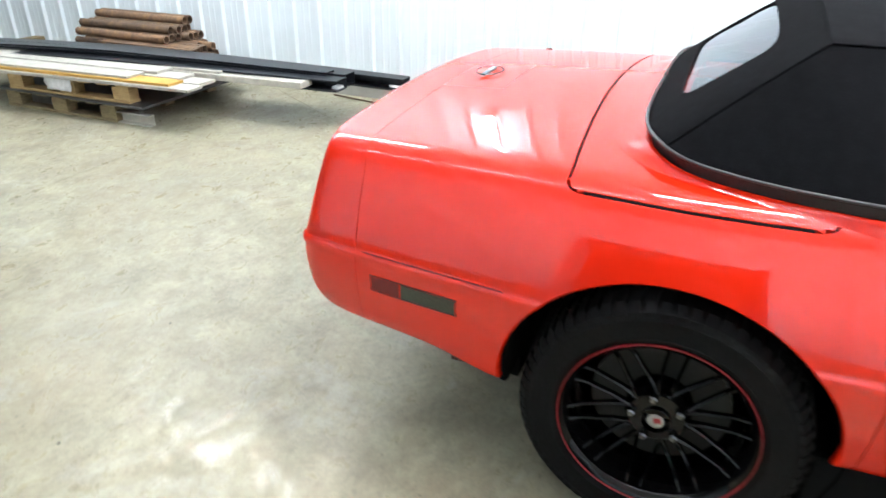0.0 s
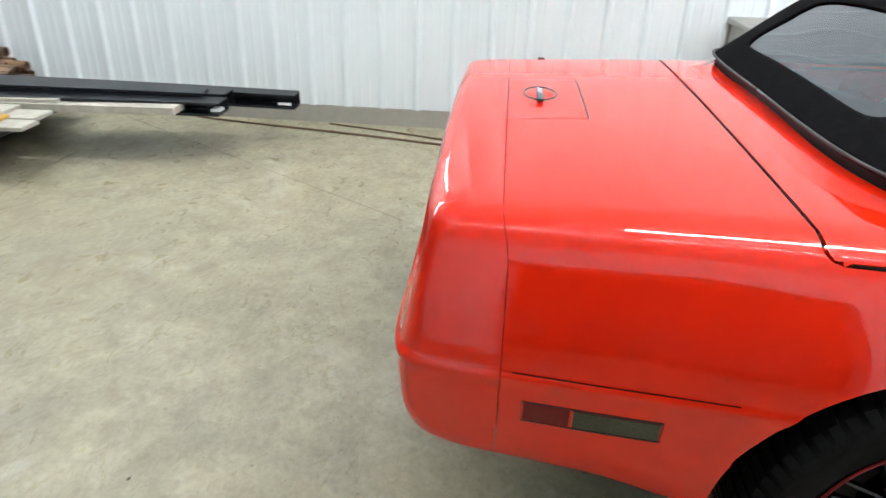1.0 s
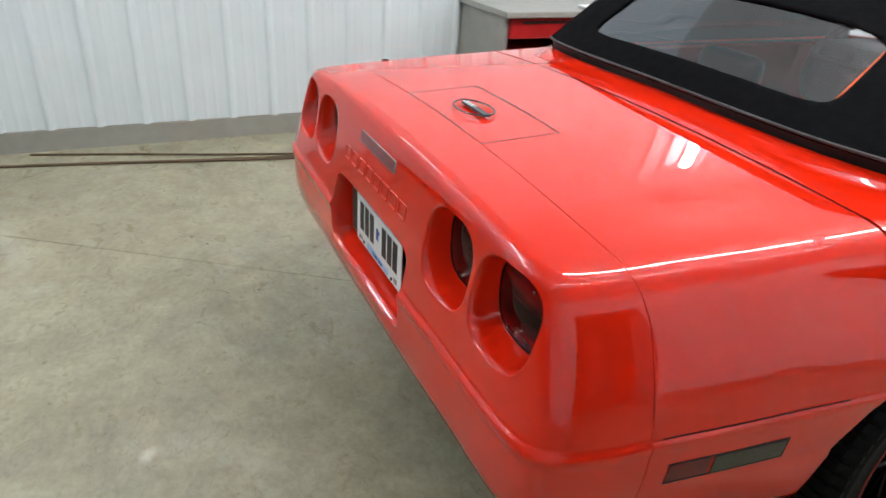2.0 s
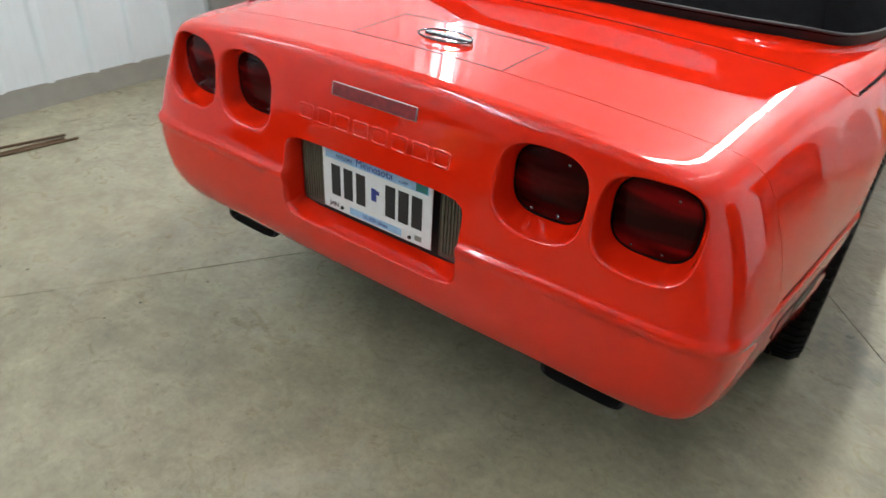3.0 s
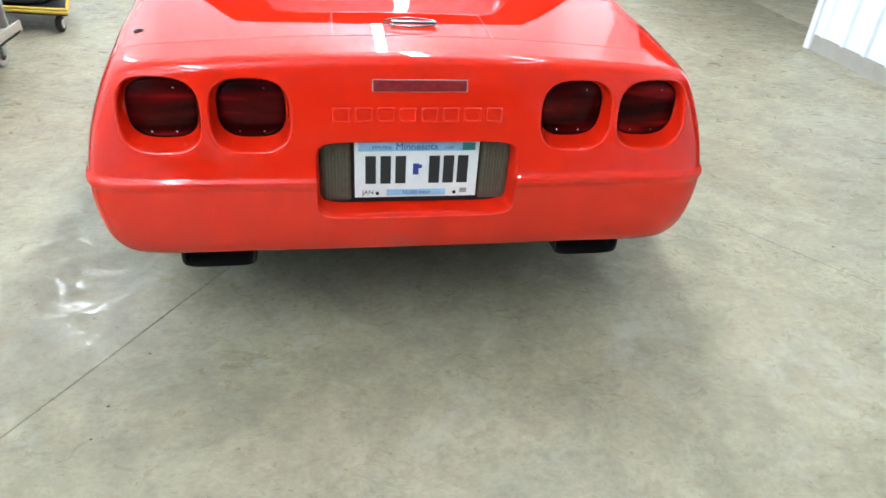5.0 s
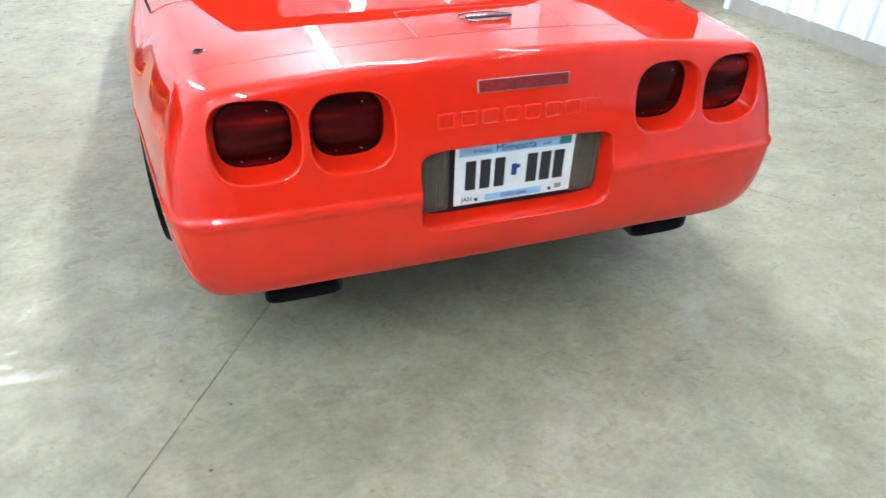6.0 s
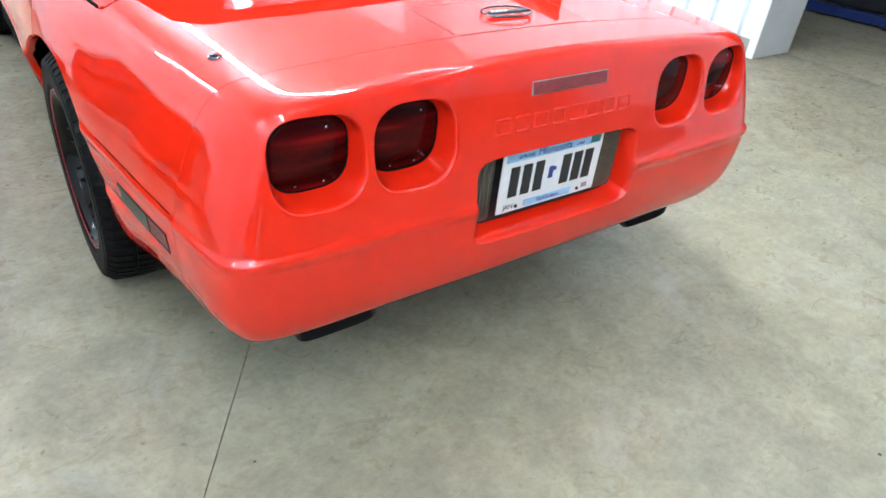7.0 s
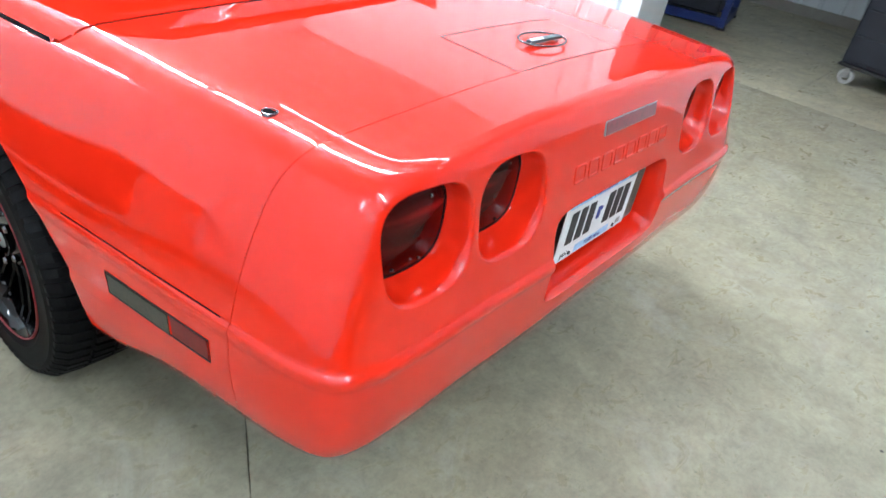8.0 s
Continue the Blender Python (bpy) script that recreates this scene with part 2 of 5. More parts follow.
M_REDPAINT = grain(material("red_tool_paint", (0.36, 0.012, 0.014), 0.3, coat=0.5), 8, 5, 0.1)
M_CREAM = grain(material("cream_cart_paint", (0.40, 0.38, 0.31), 0.5), 10, 6, 0.12)
M_CASTER = grain(material("grey_caster_rubber", (0.42, 0.42, 0.40), 0.6), 40)
M_BLUE = grain(material("blue_steel", (0.012, 0.03, 0.16), 0.4), 10, 5, 0.2)
M_NAVY = grain(material("navy_cabinet", (0.012, 0.015, 0.024), 0.4), 8, 5, 0.2)
M_YELLOW = material("yellow_hose", (0.55, 0.40, 0.05), 0.5)
M_TUBE = material("lamp_tube", (0.9, 0.9, 0.9), 0.4, emit=(1.0, 0.985, 0.95), strength=TUBE_STRENGTH)
M_GREASE = material("oil_drip", (0.06, 0.055, 0.045), 0.5)


# ---- mesh helpers ----
def mesh_of(name, bm, mat, smooth=False, sharp=None):
    me = bpy.data.meshes.new(name)
    bm.normal_update()
    if smooth:
        for f in bm.faces:
            f.smooth = True
        if sharp:
            for e in bm.edges:
                if len(e.link_faces) == 2 and e.calc_face_angle(0) > radians(sharp):
                    e.smooth = False
    bm.to_mesh(me)
    bm.free()
    me.materials.append(mat)
    return me


def part(name, bm, mat, parent=None, label="", smooth=False, sharp=None):
    ob = new(name, mesh_of(name, bm, mat, smooth, sharp))
    if parent is not None:
        ob.parent = parent
    if label:
        tagged(ob, label)
    return ob


def thing(name, label, category, at=(0, 0, 0), rz=0, group="", kind=""):
    ob = new(name)
    ob.empty_display_size = 0.1
    ob.matrix_basis = pose(*at, 0, 0, rz)
    return tagged(ob, label, category, group, kind)


def box(bm, x0, x1, y0, y1, z0, z1, bevel=0.0, seg=2):
    vs = [bm.verts.new(p) for p in ((x0, y0, z0), (x1, y0, z0), (x1, y1, z0), (x0, y1, z0), (x0, y0, z1), (x1, y0, z1), (x1, y1, z1), (x0, y1, z1))]
    fs = [bm.faces.new([vs[i] for i in q]) for q in ((3, 2, 1, 0), (4, 5, 6, 7), (0, 1, 5, 4), (1, 2, 6, 5), (2, 3, 7, 6), (3, 0, 4, 7))]
    if bevel:
        es = list({e for f in fs for e in f.edges})
        bmesh.ops.bevel(bm, geom=es, offset=bevel, segments=seg, profile=0.5, affect="EDGES")
    return bm


def boxes(*specs, bevel=0.0):
    bm = bmesh.new()
    for s in specs:
        box(bm, *s, bevel=bevel)
    return bm


def tube(bm, path, r, n=10, closed=False, cap=True):
    """A round tube along a list of points."""
    pts = [Vector(p) for p in path]
    rings, up = [], Vector((0, 0, 1))
    for i, p in enumerate(pts):
        a = pts[i - 1] if i or closed else p
        b = pts[(i + 1) % len(pts)] if i + 1 < len(pts) or closed else p
        d = (b - a).normalized()
        u = d.cross(up)
        if u.length < 1e-3:
            u = d.cross(Vector((0, 1, 0)))
        u.normalize()
        v = u.cross(d)
        rings.append([bm.verts.new(p + (u * math.cos(k * math.tau / n) + v * math.sin(k * math.tau / n)) * r) for k in range(n)])
    last = len(rings) if closed else len(rings) - 1
    for i in range(last):
        a, b = rings[i], rings[(i + 1) % len(rings)]
        for k in range(n):
            bm.faces.new((a[k], a[(k + 1) % n], b[(k + 1) % n], b[k]))
    if cap and not closed:
        bm.faces.new(rings[0][::-1])
        bm.faces.new(rings[-1])
    return bm


def lathe(bm, profile, n=48, axis="x", cx=0.0, cy=0.0, cz=0.0, closed=False):
    """Turns a profile of (along, radius) round an axis."""
    rings = []
    for a, r in profile:
        ring = []
        for k in range(n):
            c, s = r * math.cos(k * math.tau / n), r * math.sin(k * math.tau / n)
            p = {"x": (a, c, s), "y": (c, a, s), "z": (c, s, a)}[axis]
            ring.append(bm.verts.new((p[0] + cx, p[1] + cy, p[2] + cz)))
        rings.append(ring)
    count = len(rings) if closed else len(rings) - 1
    for i in range(count):
        a, b = rings[i], rings[(i + 1) % len(rings)]
        for k in range(n):
            bm.faces.new((a[k], a[(k + 1) % n], b[(k + 1) % n], b[k]))
    return bm


def fix(bm):
    bmesh.ops.recalc_face_normals(bm, faces=bm.faces)
    return bm


def smoothstep(a, b, x):
    t = max(0.0, min(1.0, (x - a) / (b - a)))
    return t * t * (3 - 2 * t)


def interp(x, table):
    """Monotone smooth interpolation in a table of (x, y)."""
    if x <= table[0][0]:
        return table[0][1]
    for i in range(len(table) - 1):
        (x0, y0), (x1, y1) = table[i], table[i + 1]
        if x <= x1:
            ym = table[i - 1] if i else table[i]
            yp = table[i + 2] if i + 2 < len(table) else table[i + 1]
            m0 = (y1 - ym[1]) / max(1e-6, x1 - ym[0])
            m1 = (yp[1] - y0) / max(1e-6, yp[0] - x0)
            h = x1 - x0
            t = (x - x0) / h
            return (2 * t ** 3 - 3 * t * t + 1) * y0 + (t ** 3 - 2 * t * t + t) * h * m0 + (-2 * t ** 3 + 3 * t * t) * y1 + (t ** 3 - t * t) * h * m1
    return table[-1][1]


# ---- the hall ----
XW, XE, YS, YN, H = -2.52, 3.39, -13.0, 6.75, 3.4
XE2, XFAR = 3.80, 7.6
XP0, XP1, YP = 2.86, 3.24, 5.05  # pier beside the overhead door
J1 = ((0.499, 2.069), (-2.494, -2.507))
J2 = ((0.368, 1.951), (3.38, -2.023))
JOINTS = [J1, J2, ((-2.52, -2.282), (3.81, -2.272)), ((3.81, -13.0), (3.81, 7.0)), ((3.81, 0.43), (7.6, 0.43))]


def build_floor():
    bm = bmesh.new()
    vs = [bm.verts.new(p) for p in ((XW - 0.3, YS - 0.3, 0), (XFAR + 0.3, YS - 0.3, 0), (XFAR + 0.3, YN + 0.3, 0), (XW - 0.3, YN + 0.3, 0))]
    bm.faces.new(vs)
    half = 0.0015
    for a, b in JOINTS:
        a, b = Vector((*a, 0)), Vector((*b, 0))
        d = (b - a).normalized()
        side = Vector((-d.y, d.x, 0))
        for off in (-half, half):
            bmesh.ops.bisect_plane(bm, geom=bm.verts[:] + bm.edges[:] + bm.faces[:], plane_co=a + side * off, plane_no=side)
        for end, way in ((a, -d), (b, d)):
            bmesh.ops.bisect_plane(bm, geom=bm.verts[:] + bm.edges[:] + bm.faces[:], plane_co=end, plane_no=way)
        gone = []
        for f in bm.faces:
            c = f.calc_center_median() - a
            if abs(c.dot(side)) < half and 0 < c.dot(d) < (b - a).length:
                gone.append(f)
        bmesh.ops.delete(bm, geom=gone, context="FACES")
    edge = [e for e in bm.edges if len(e.link_faces) == 1]
    made = bmesh.ops.extrude_edge_only(bm, edges=edge)
    bmesh.ops.translate(bm, verts=[v for v in made["geom"] if isinstance(v, bmesh.types.BMVert)], vec=(0, 0, -0.012))
    return bm


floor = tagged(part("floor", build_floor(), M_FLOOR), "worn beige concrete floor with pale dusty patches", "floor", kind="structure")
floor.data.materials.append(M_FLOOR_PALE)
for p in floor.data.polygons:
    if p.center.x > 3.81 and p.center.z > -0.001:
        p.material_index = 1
tagged(part("floor_joint", boxes((XW - 0.3, XFAR + 0.3, YS - 0.3, YN + 0.3, -0.15, -0.007)), M_JOINT, floor), "dark dirt in the sawn floor joints")


def siding_profile(u0, u1, pitch=0.229):
    """Points (u, depth) of ribbed metal panels: flat pans with raised ribs and shallow stiffeners."""
    pts = [(u0, 0.0)]
    k = math.ceil(u0 / pitch)
    while k * pitch < u1 - 0.06:
        c = k * pitch + 0.03
        pts += [(c - 0.026, 0.0), (c - 0.010, 0.023), (c + 0.010, 0.023), (c + 0.026, 0.0)]
        for s in (0.088, 0.142):
            if c + s + 0.01 < u1:
                pts += [(c + s - 0.012, 0.0), (c + s - 0.004, 0.0025), (c + s + 0.004, 0.0025), (c + s + 0.012, 0.0)]
        k += 1
    pts.append((u1, 0.0))
    return [p for i, p in enumerate(pts) if i == 0 or p[0] > pts[i - 1][0] + 1e-4]


def siding(along, place, out, u0, u1, z0, z1):
    bm = bmesh.new()
    rows = []
    for u, d in siding_profile(u0, u1):
        q = place + out * d
        low, high = ((q, u, z0), (q, u, z1)) if along == "y" else ((u, q, z0), (u, q, z1))
        rows.append((bm.verts.new(low), bm.verts.new(high)))
    for a, b in zip(rows, rows[1:]):
        bm.faces.new((a[0], b[0], b[1], a[1]))
    return bm


def wall(name, body, label, sidings, kerbs):
    w = tagged(part(name, boxes(*body), M_TRIM), label, "wall", kind="structure")
    for s in sidings:
        part("siding", siding(*s), M_SIDING, w, "white ribbed metal siding")
    for k in kerbs:
        part("kerb", boxes(k, bevel=0.006), M_KERB, w, "bare concrete kerb")
    return w


KH = 0.115
wall("wall_west", [(XW - 0.3, XW - 0.004, YS - 0.3, YN + 0.3, KH, H)], "white ribbed metal wall on a concrete kerb",
     [("y", XW, 1, YS, YN, KH, H)], [(XW - 0.3, XW + 0.004, YS, YN, -0.01, KH - 0.002)])
wall("wall_east", [(XE + 0.004, XE2 - 0.004, 1.51, 3.11, KH, H), (XP0 + 0.004, XP1 - 0.004, YP, YN, KH, H), (XE + 0.004, XE2 - 0.004, YS, -0.51, KH, H),
                   (XE + 0.004, XE2 - 0.004, 3.11, YP, 2.15, H), (XP1 - 0.004, XE2 - 0.004, YP, YP + 0.2, 2.15, H), (XE + 0.004, XE2 - 0.004, -0.51, 1.51, 2.06, H)],
     "white ribbed metal partition wall with wide openings",
     [("y", XE, -1, 1.51, 3.11, KH, H), ("y", XP0, -1, YP, YN, KH, H), ("y", XE, -1, YS, -0.51, KH, H), ("y", XE, -1, 3.11, YP, 2.15, H), ("y", XE, -1, -0.51, 1.51, 2.06, H)],
     [(XE - 0.004, XE2 + 0.004, 1.51, 3.11, -0.01, KH - 0.002), (XP0 - 0.004, XP1 + 0.004, YP, YN, -0.01, KH - 0.002), (XE - 0.004, XE2 + 0.004, YS, -0.51, -0.01, KH - 0.002)])
for x0, x1, y0, y1 in ((XE, XE2, 1.45, 1.51), (XE, XE2, 3.11, 3.17), (XP0, XP1, YP - 0.06, YP), (XE, XE2, -0.51, -0.45)):
    tagged(part("trim", boxes((x0 - 0.022, x1 + 0.022, y0, y1, 0, 2.12 if y0 < 2 else 2.21), bevel=0.004), M_TRIM), "white metal jamb trim down to the floor", "trim", kind="structure")
wall("wall_south", [(XW - 0.3, XFAR + 0.3, YS - 0.3, YS - 0.004, KH, H)], "white ribbed metal wall closing the hall",
     [("x", YS, 1, XW, XFAR, KH, H)], [(XW, XFAR, YS - 0.3, YS + 0.004, -0.01, KH - 0.002)])
wall("wall_north", [(XW - 0.3, -0.9, YN + 0.004, YN + 0.3, KH, H), (2.50, XFAR + 0.3, YN + 0.004, YN + 0.3, KH, H), (-0.9, 2.50, YN + 0.004, YN + 0.3, 2.6, H)],
     "white ribbed metal wall round an overhead door",
     [("x", YN, -1, XW, -0.9, KH, H), ("x", YN, -1, 2.50, XFAR, KH, H), ("x", YN, -1, -0.9, 2.50, 2.6, H)],
     [(XW, -0.9, YN - 0.004, YN + 0.3, -0.01, KH - 0.002), (2.50, XFAR, YN - 0.004, YN + 0.3, -0.01, KH - 0.002)])
wall("wall_far_east", [(XFAR + 0.004, XFAR + 0.3, YS, YN, KH, H)], "white ribbed metal wall of the unlit side room",
     [("y", XFAR, -1, YS, YN, KH, H)], [(XFAR - 0.004, XFAR + 0.3, YS, YN, -0.01, KH - 0.002)])
ceiling_bm = siding("x", 0, 1, XW, XFAR, YS, YN)
for v in ceiling_bm.verts:
    v.co = Vector((v.co.x, v.co.z, H - 0.35 * v.co.y))
box(ceiling_bm, XW - 0.3, XFAR + 0.3, YS - 0.3, YN + 0.3, H + 0.004, H + 0.2)
tagged(part("ceiling", ceiling_bm, M_CEIL), "white ribbed metal ceiling", "ceiling", kind="structure")

door = tagged(part("door_1", boxes((-0.9, 2.50, YN + 0.06, YN + 0.1, 0.05, 2.6)), M_DOOR), "closed white overhead door with a black bottom seal", "overhead door", kind="structure")
for i in range(5):
    part("door_panel", boxes((-0.9, 2.50, YN + 0.03, YN + 0.058, 0.06 + i * 0.508, 0.06 + i * 0.508 + 0.502), bevel=0.006), M_DOOR, door)
tagged(part("trim", boxes((2.50, 2.62, YN - 0.12, YN - 0.005, 0, 2.6), bevel=0.004), M_TRIM), "white jamb trim beside the overhead door", "trim", kind="structure")
part("bottom_seal", boxes((-0.9, 2.50, YN + 0.015, YN + 0.1, 0.0, 0.055), bevel=0.01), M_RUBBER, door, "black rubber seal")


def light_fixture(half, label, wide=0.060):
    """A strip light: narrow white spine, end caps and one wraparound glowing lens under it."""
    f = thing("strip_light", label, "strip light", group="strip lights")
    part("housing", boxes((-0.024, 0.024, -half - 0.02, half + 0.02, 0.088, 0.115), bevel=0.006), M_TRIM, f)
    for y0, y1 in ((-half - 0.03, -half), (half, half + 0.03)):
        part("end_cap", boxes((-0.064, 0.064, y0, y1, 0.0, 0.09), bevel=0.006), M_TRIM, f)
    bm = bmesh.new()
    sec = [(wide * math.cos(k * math.tau / 16), 0.046 + min(0.040, wide) * math.sin(k * math.tau / 16)) for k in range(16)]
    rows_ = [[bm.verts.new((x, y, z)) for x, z in sec] for y in (-half, half)]
    for k in range(16):
        bm.faces.new((rows_[0][k], rows_[0][(k + 1) % 16], rows_[1][(k + 1) % 16], rows_[1][k]))
    part("diffuser", fix(bm), M_TUBE, f, "glowing white wraparound lens", smooth=True)
    return f


LAMP_Z = 2.98


def hung_lamp(half, label, wide, x, y):
    """A strip light on two thin rods under the ceiling."""
    f = light_fixture(half, label, wide)
    for hy in (-0.68 * half, 0.68 * half):
        bm = bmesh.new()
        tube(bm, [(0, hy, 0.10), (0, hy, H - LAMP_Z)], 0.004, 6)
        part("hanger", bm, M_DULL, f, "thin steel hanger rod", smooth=True)
    f.matrix_basis = pose(x, y, LAMP_Z)
    return f


lamp = hung_lamp(1.17, "white strip light with a glowing lens hung below the ceiling", 0.060, 0.3, 1.7)
copy_thing(lamp, pose(0.3, 4.15, LAMP_Z))
# unseen lamp, added to brighten the north wall that the deck mirrors
hung_lamp(0.60, "short white strip light added near the overhead door to brighten the wall", 0.060, 0.3, 5.98)
# lamp added out of view, placed to light the tail and floor
hung_lamp(1.17, "white strip light added out of view behind the car to light its tail", 0.044, -1.35, -2.3)
hung_lamp(1.00, "white strip light over the steel store", 0.021, -1.80, -4.45)
slim_lamp = hung_lamp(1.17, "slim white strip light with a narrow glowing lens", 0.006, 1.15, 1.7)
copy_thing(slim_lamp, pose(1.15, -0.75, LAMP_Z))
# upright lights added for unseen bright sources whose streaks the deck mirrors
streak_lamp = light_fixture(0.45, "short upright strip light standing in for an unseen bright source", 0.050)
streak_lamp.matrix_basis = pose(XW + 0.135, 3.65, 2.5, 90, 0, 0) @ pose(0, 0, 0, 0, -90, 0)
slim_streak_lamp = light_fixture(0.40, "short slim upright strip light standing in for an unseen bright source", 0.022)
slim_streak_lamp.matrix_basis = pose(XW + 0.135, -0.7, 2.5, 90, 0, 0) @ pose(0, 0, 0, 0, -90, 0)

# ---- the car: rear at y = 0, nose towards +y ----
HUB_Y, HUB_Z, FRONT_Y = 0.935, 0.325, 3.38
PLAN = [(0, -0.060), (0.25, -0.060), (0.45, -0.057), (0.60, -0.057), (0.695, -0.052), (0.750, -0.037), (0.776, -0.008), (0.793, 0.05), (0.803, 0.12), (0.812, 0.2), (0.832, 0.37), (0.852, 0.6),
        (0.872, 0.8), (0.884, 0.95), (0.886, 1.15), (0.880, 1.4), (0.872, 1.8), (0.868, 2.3), (0.870, 2.8), (0.875, 3.2), (0.872, 3.5), (0.85, 3.85),
        (0.80, 4.1), (0.70, 4.28), (0.55, 4.37), (0.3, 4.41), (0, 4.42)]


def deck_z(x, y):
    crown = interp(abs(y), [(0, 0.866), (0.2, 0.8742), (0.35, 0.8797), (0.65, 0.8882), (0.9, 0.8935), (1.3, 0.90), (2.3, 0.90), (2.6, 0.90), (3.2, 0.84), (3.8, 0.73), (4.3, 0.615), (4.45, 0.60)])
    return max(0.598, crown - 0.078 * x * x)


def bottom_z(y):
    return interp(y, [(-0.1, 0.340), (0.0, 0.342), (0.3, 0.331), (0.55, 0.317), (0.75, 0.312), (1.2, 0.310), (3.2, 0.30), (4.5, 0.24)])


# level: rear inset, side inset
REAR = [(0.335, 0.078), (0.345, 0.053), (0.37, 0.033), (0.41, 0.017), (0.46, 0.009), (0.52, 0.0055), (0.548, 0.0052), (0.553, 0.0045), (0.558, 0.0024), (0.566, 0.0014), (0.573, 0.0024), (0.578, 0.0058),
        (0.583, 0.0100), (0.60, 0.0142), (0.66, 0.025), (0.72, 0.034), (0.78, 0.043), (0.81, 0.047), (0.832, 0.051), (0.848, 0.0553), (0.858, 0.0605), (0.865, 0.0685), (0.868, 0.084)]
SIDE = [(0.335, 0.065), (0.345, 0.048), (0.37, 0.032), (0.41, 0.018), (0.46, 0.009), (0.52, 0.0035), (0.548, 0.0034), (0.553, 0.0032), (0.558, 0.0022), (0.566, 0.0016), (0.573, 0.0020), (0.578, 0.0038),
        (0.583, 0.0070), (0.60, 0.0095), (0.66, 0.020), (0.72, 0.036), (0.78, 0.058), (0.81, 0.071), (0.832, 0.083), (0.848, 0.096), (0.858, 0.110), (0.865, 0.128), (0.868, 0.150)]


def spline(points, fine, coarse, switch):
    """Catmull-Rom through the points, resampled finely up to the place where y passes switch."""
    out = []
    for i in range(len(points) - 1):
        p0 = Vector(points[i - 1]) if i else Vector((-points[1][0], points[1][1]))
        p1, p2 = Vector(points[i]), Vector(points[i + 1])
        p3 = Vector(points[i + 2]) if i + 2 < len(points) else Vector((-points[-2][0], points[-2][1]))
        for k in range(60):
            t = k / 60
            out.append(0.5 * (2 * p1 + (p2 - p0) * t + (2 * p0 - 5 * p1 + 4 * p2 - p3) * t * t + (3 * p1 - p0 - 3 * p2 + p3) * t ** 3))
    out.append(Vector(points[-1]))
    res, run = [out[0]], 0.0
    for a, b in zip(out, out[1:]):
        run += (b - a).length
        if run >= (fine if b.y < switch else coarse):
            res.append(b)
            run = 0.0
    res.append(out[-1])
    return res


OUTLINE = spline(PLAN, 0.0125, 0.04, 1.42)
LEVELS = [0.335, 0.345, 0.357] + [0.37 + i * 0.0122 for i in range(15)] + [0.548, 0.553, 0.558, 0.562, 0.566, 0.571, 0.5745, 0.578, 0.5805, 0.583, 0.590] + [0.602 + i * 0.0122 for i in range(18)] + [0.820, 0.832, 0.841, 0.848, 0.854, 0.858, 0.862, 0.865, 0.868]


def body_point(p, level):
    rear, side = interp(level, REAR), interp(level, SIDE)
    if level < 0.46:
        side *= 1 - 0.5 * smoothstep(0.3, 0.55, p.y)
    if level < 0.56:
        side += 0.20 * (0.56 - level) * smoothstep(1.05, 1.35, p.y)
    w = 1 - side / 0.82
    x = p.x * w
    f = 1 - smoothstep(-0.02, 0.62, p.y)
    y = p.y + rear * f - 0.3 * rear * smoothstep(3.9, 4.4, p.y)
    if level > 0.6:
        z = 0.6 + (level - 0.6) / 0.268 * (deck_z(x, y) - 0.6)
    elif level < 0.571:
        z = 0.571 - (0.571 - level) / 0.236 * (0.571 - bottom_z(y))
    else:
        z = level
    # the fender flares out round the wheels
    for hub in (HUB_Y, FRONT_Y):
        d = math.hypot(y - hub, z - HUB_Z)
        if d < 0.62 and abs(x) > 0.5:
            x += math.copysign(0.012, x) * (1 - smoothstep(0.33, 0.62, d)) * smoothstep(0.42, 0.70, z)
    return Vector((x, y, z))


def seam_hit(y):
    return min(range(len(OUTLINE)), key=lambda i: abs(OUTLINE[i].y - y) + (0 if OUTLINE[i].x > 0.5 else 9))


S_LID, S_DOOR0, S_DOOR1 = (seam_hit(v) for v in (0.66, 1.34, 2.55))
S_LIDEND = seam_hit(1.19)
S_CABIN0, S_CABIN1 = seam_hit(1.0), seam_hit(2.45)
NL = len(LEVELS)
K_LID = LEVELS.index(0.841)
NX = 26


def lamp_shape(cx, cz, hw, hh, power=3.0):
    return lambda x, z: (abs((x - cx) / hw) ** power + abs((z - cz) / hh) ** power) ** (1 / power)


LAMPS = [-0.588, -0.390, 0.390, 0.588]
LAMP_CZ = 0.733
RIM_W, RIM_H = 0.0765, 0.0705
LENS_Z = LAMP_CZ - 0.003


def lens_reach(cx):
    return lamp_shape(cx, LENS_Z, RIM_W, RIM_H)


def pocket_shape(x, z):
    hw = 0.247
    return max((abs(x / hw) ** 9 + abs((z - 0.569) / 0.0995) ** 9) ** (1 / 9), 0)


def rear_y(x, z):
    """The y of the rear skin at a place seen from behind."""
    y = 0.0
    for _ in range(3):
        level = 0.6 + (z - 0.6) * 0.268 / (deck_z(x, y) - 0.6) if z > 0.6 else z if z > 0.571 else 0.571 - (0.571 - z) / (0.571 - bottom_z(y)) * 0.236
        pts = [body_point(p, level) for p in OUTLINE[:110]]
        for a, b in zip(pts, pts[1:]):
            if a.x <= abs(x) <= b.x and b.x > a.x:
                y = a.y + (b.y - a.y) * (abs(x) - a.x) / (b.x - a.x)
                break
    return y


def on_skin(x, z):
    return Vector((x, rear_y(x, z), z))


def seam_bow(y):
    """How far the rows of the deck bow rearwards in the middle."""
    return 0.034 * max(0.0, 1 - abs(y - 0.66) / 0.3)


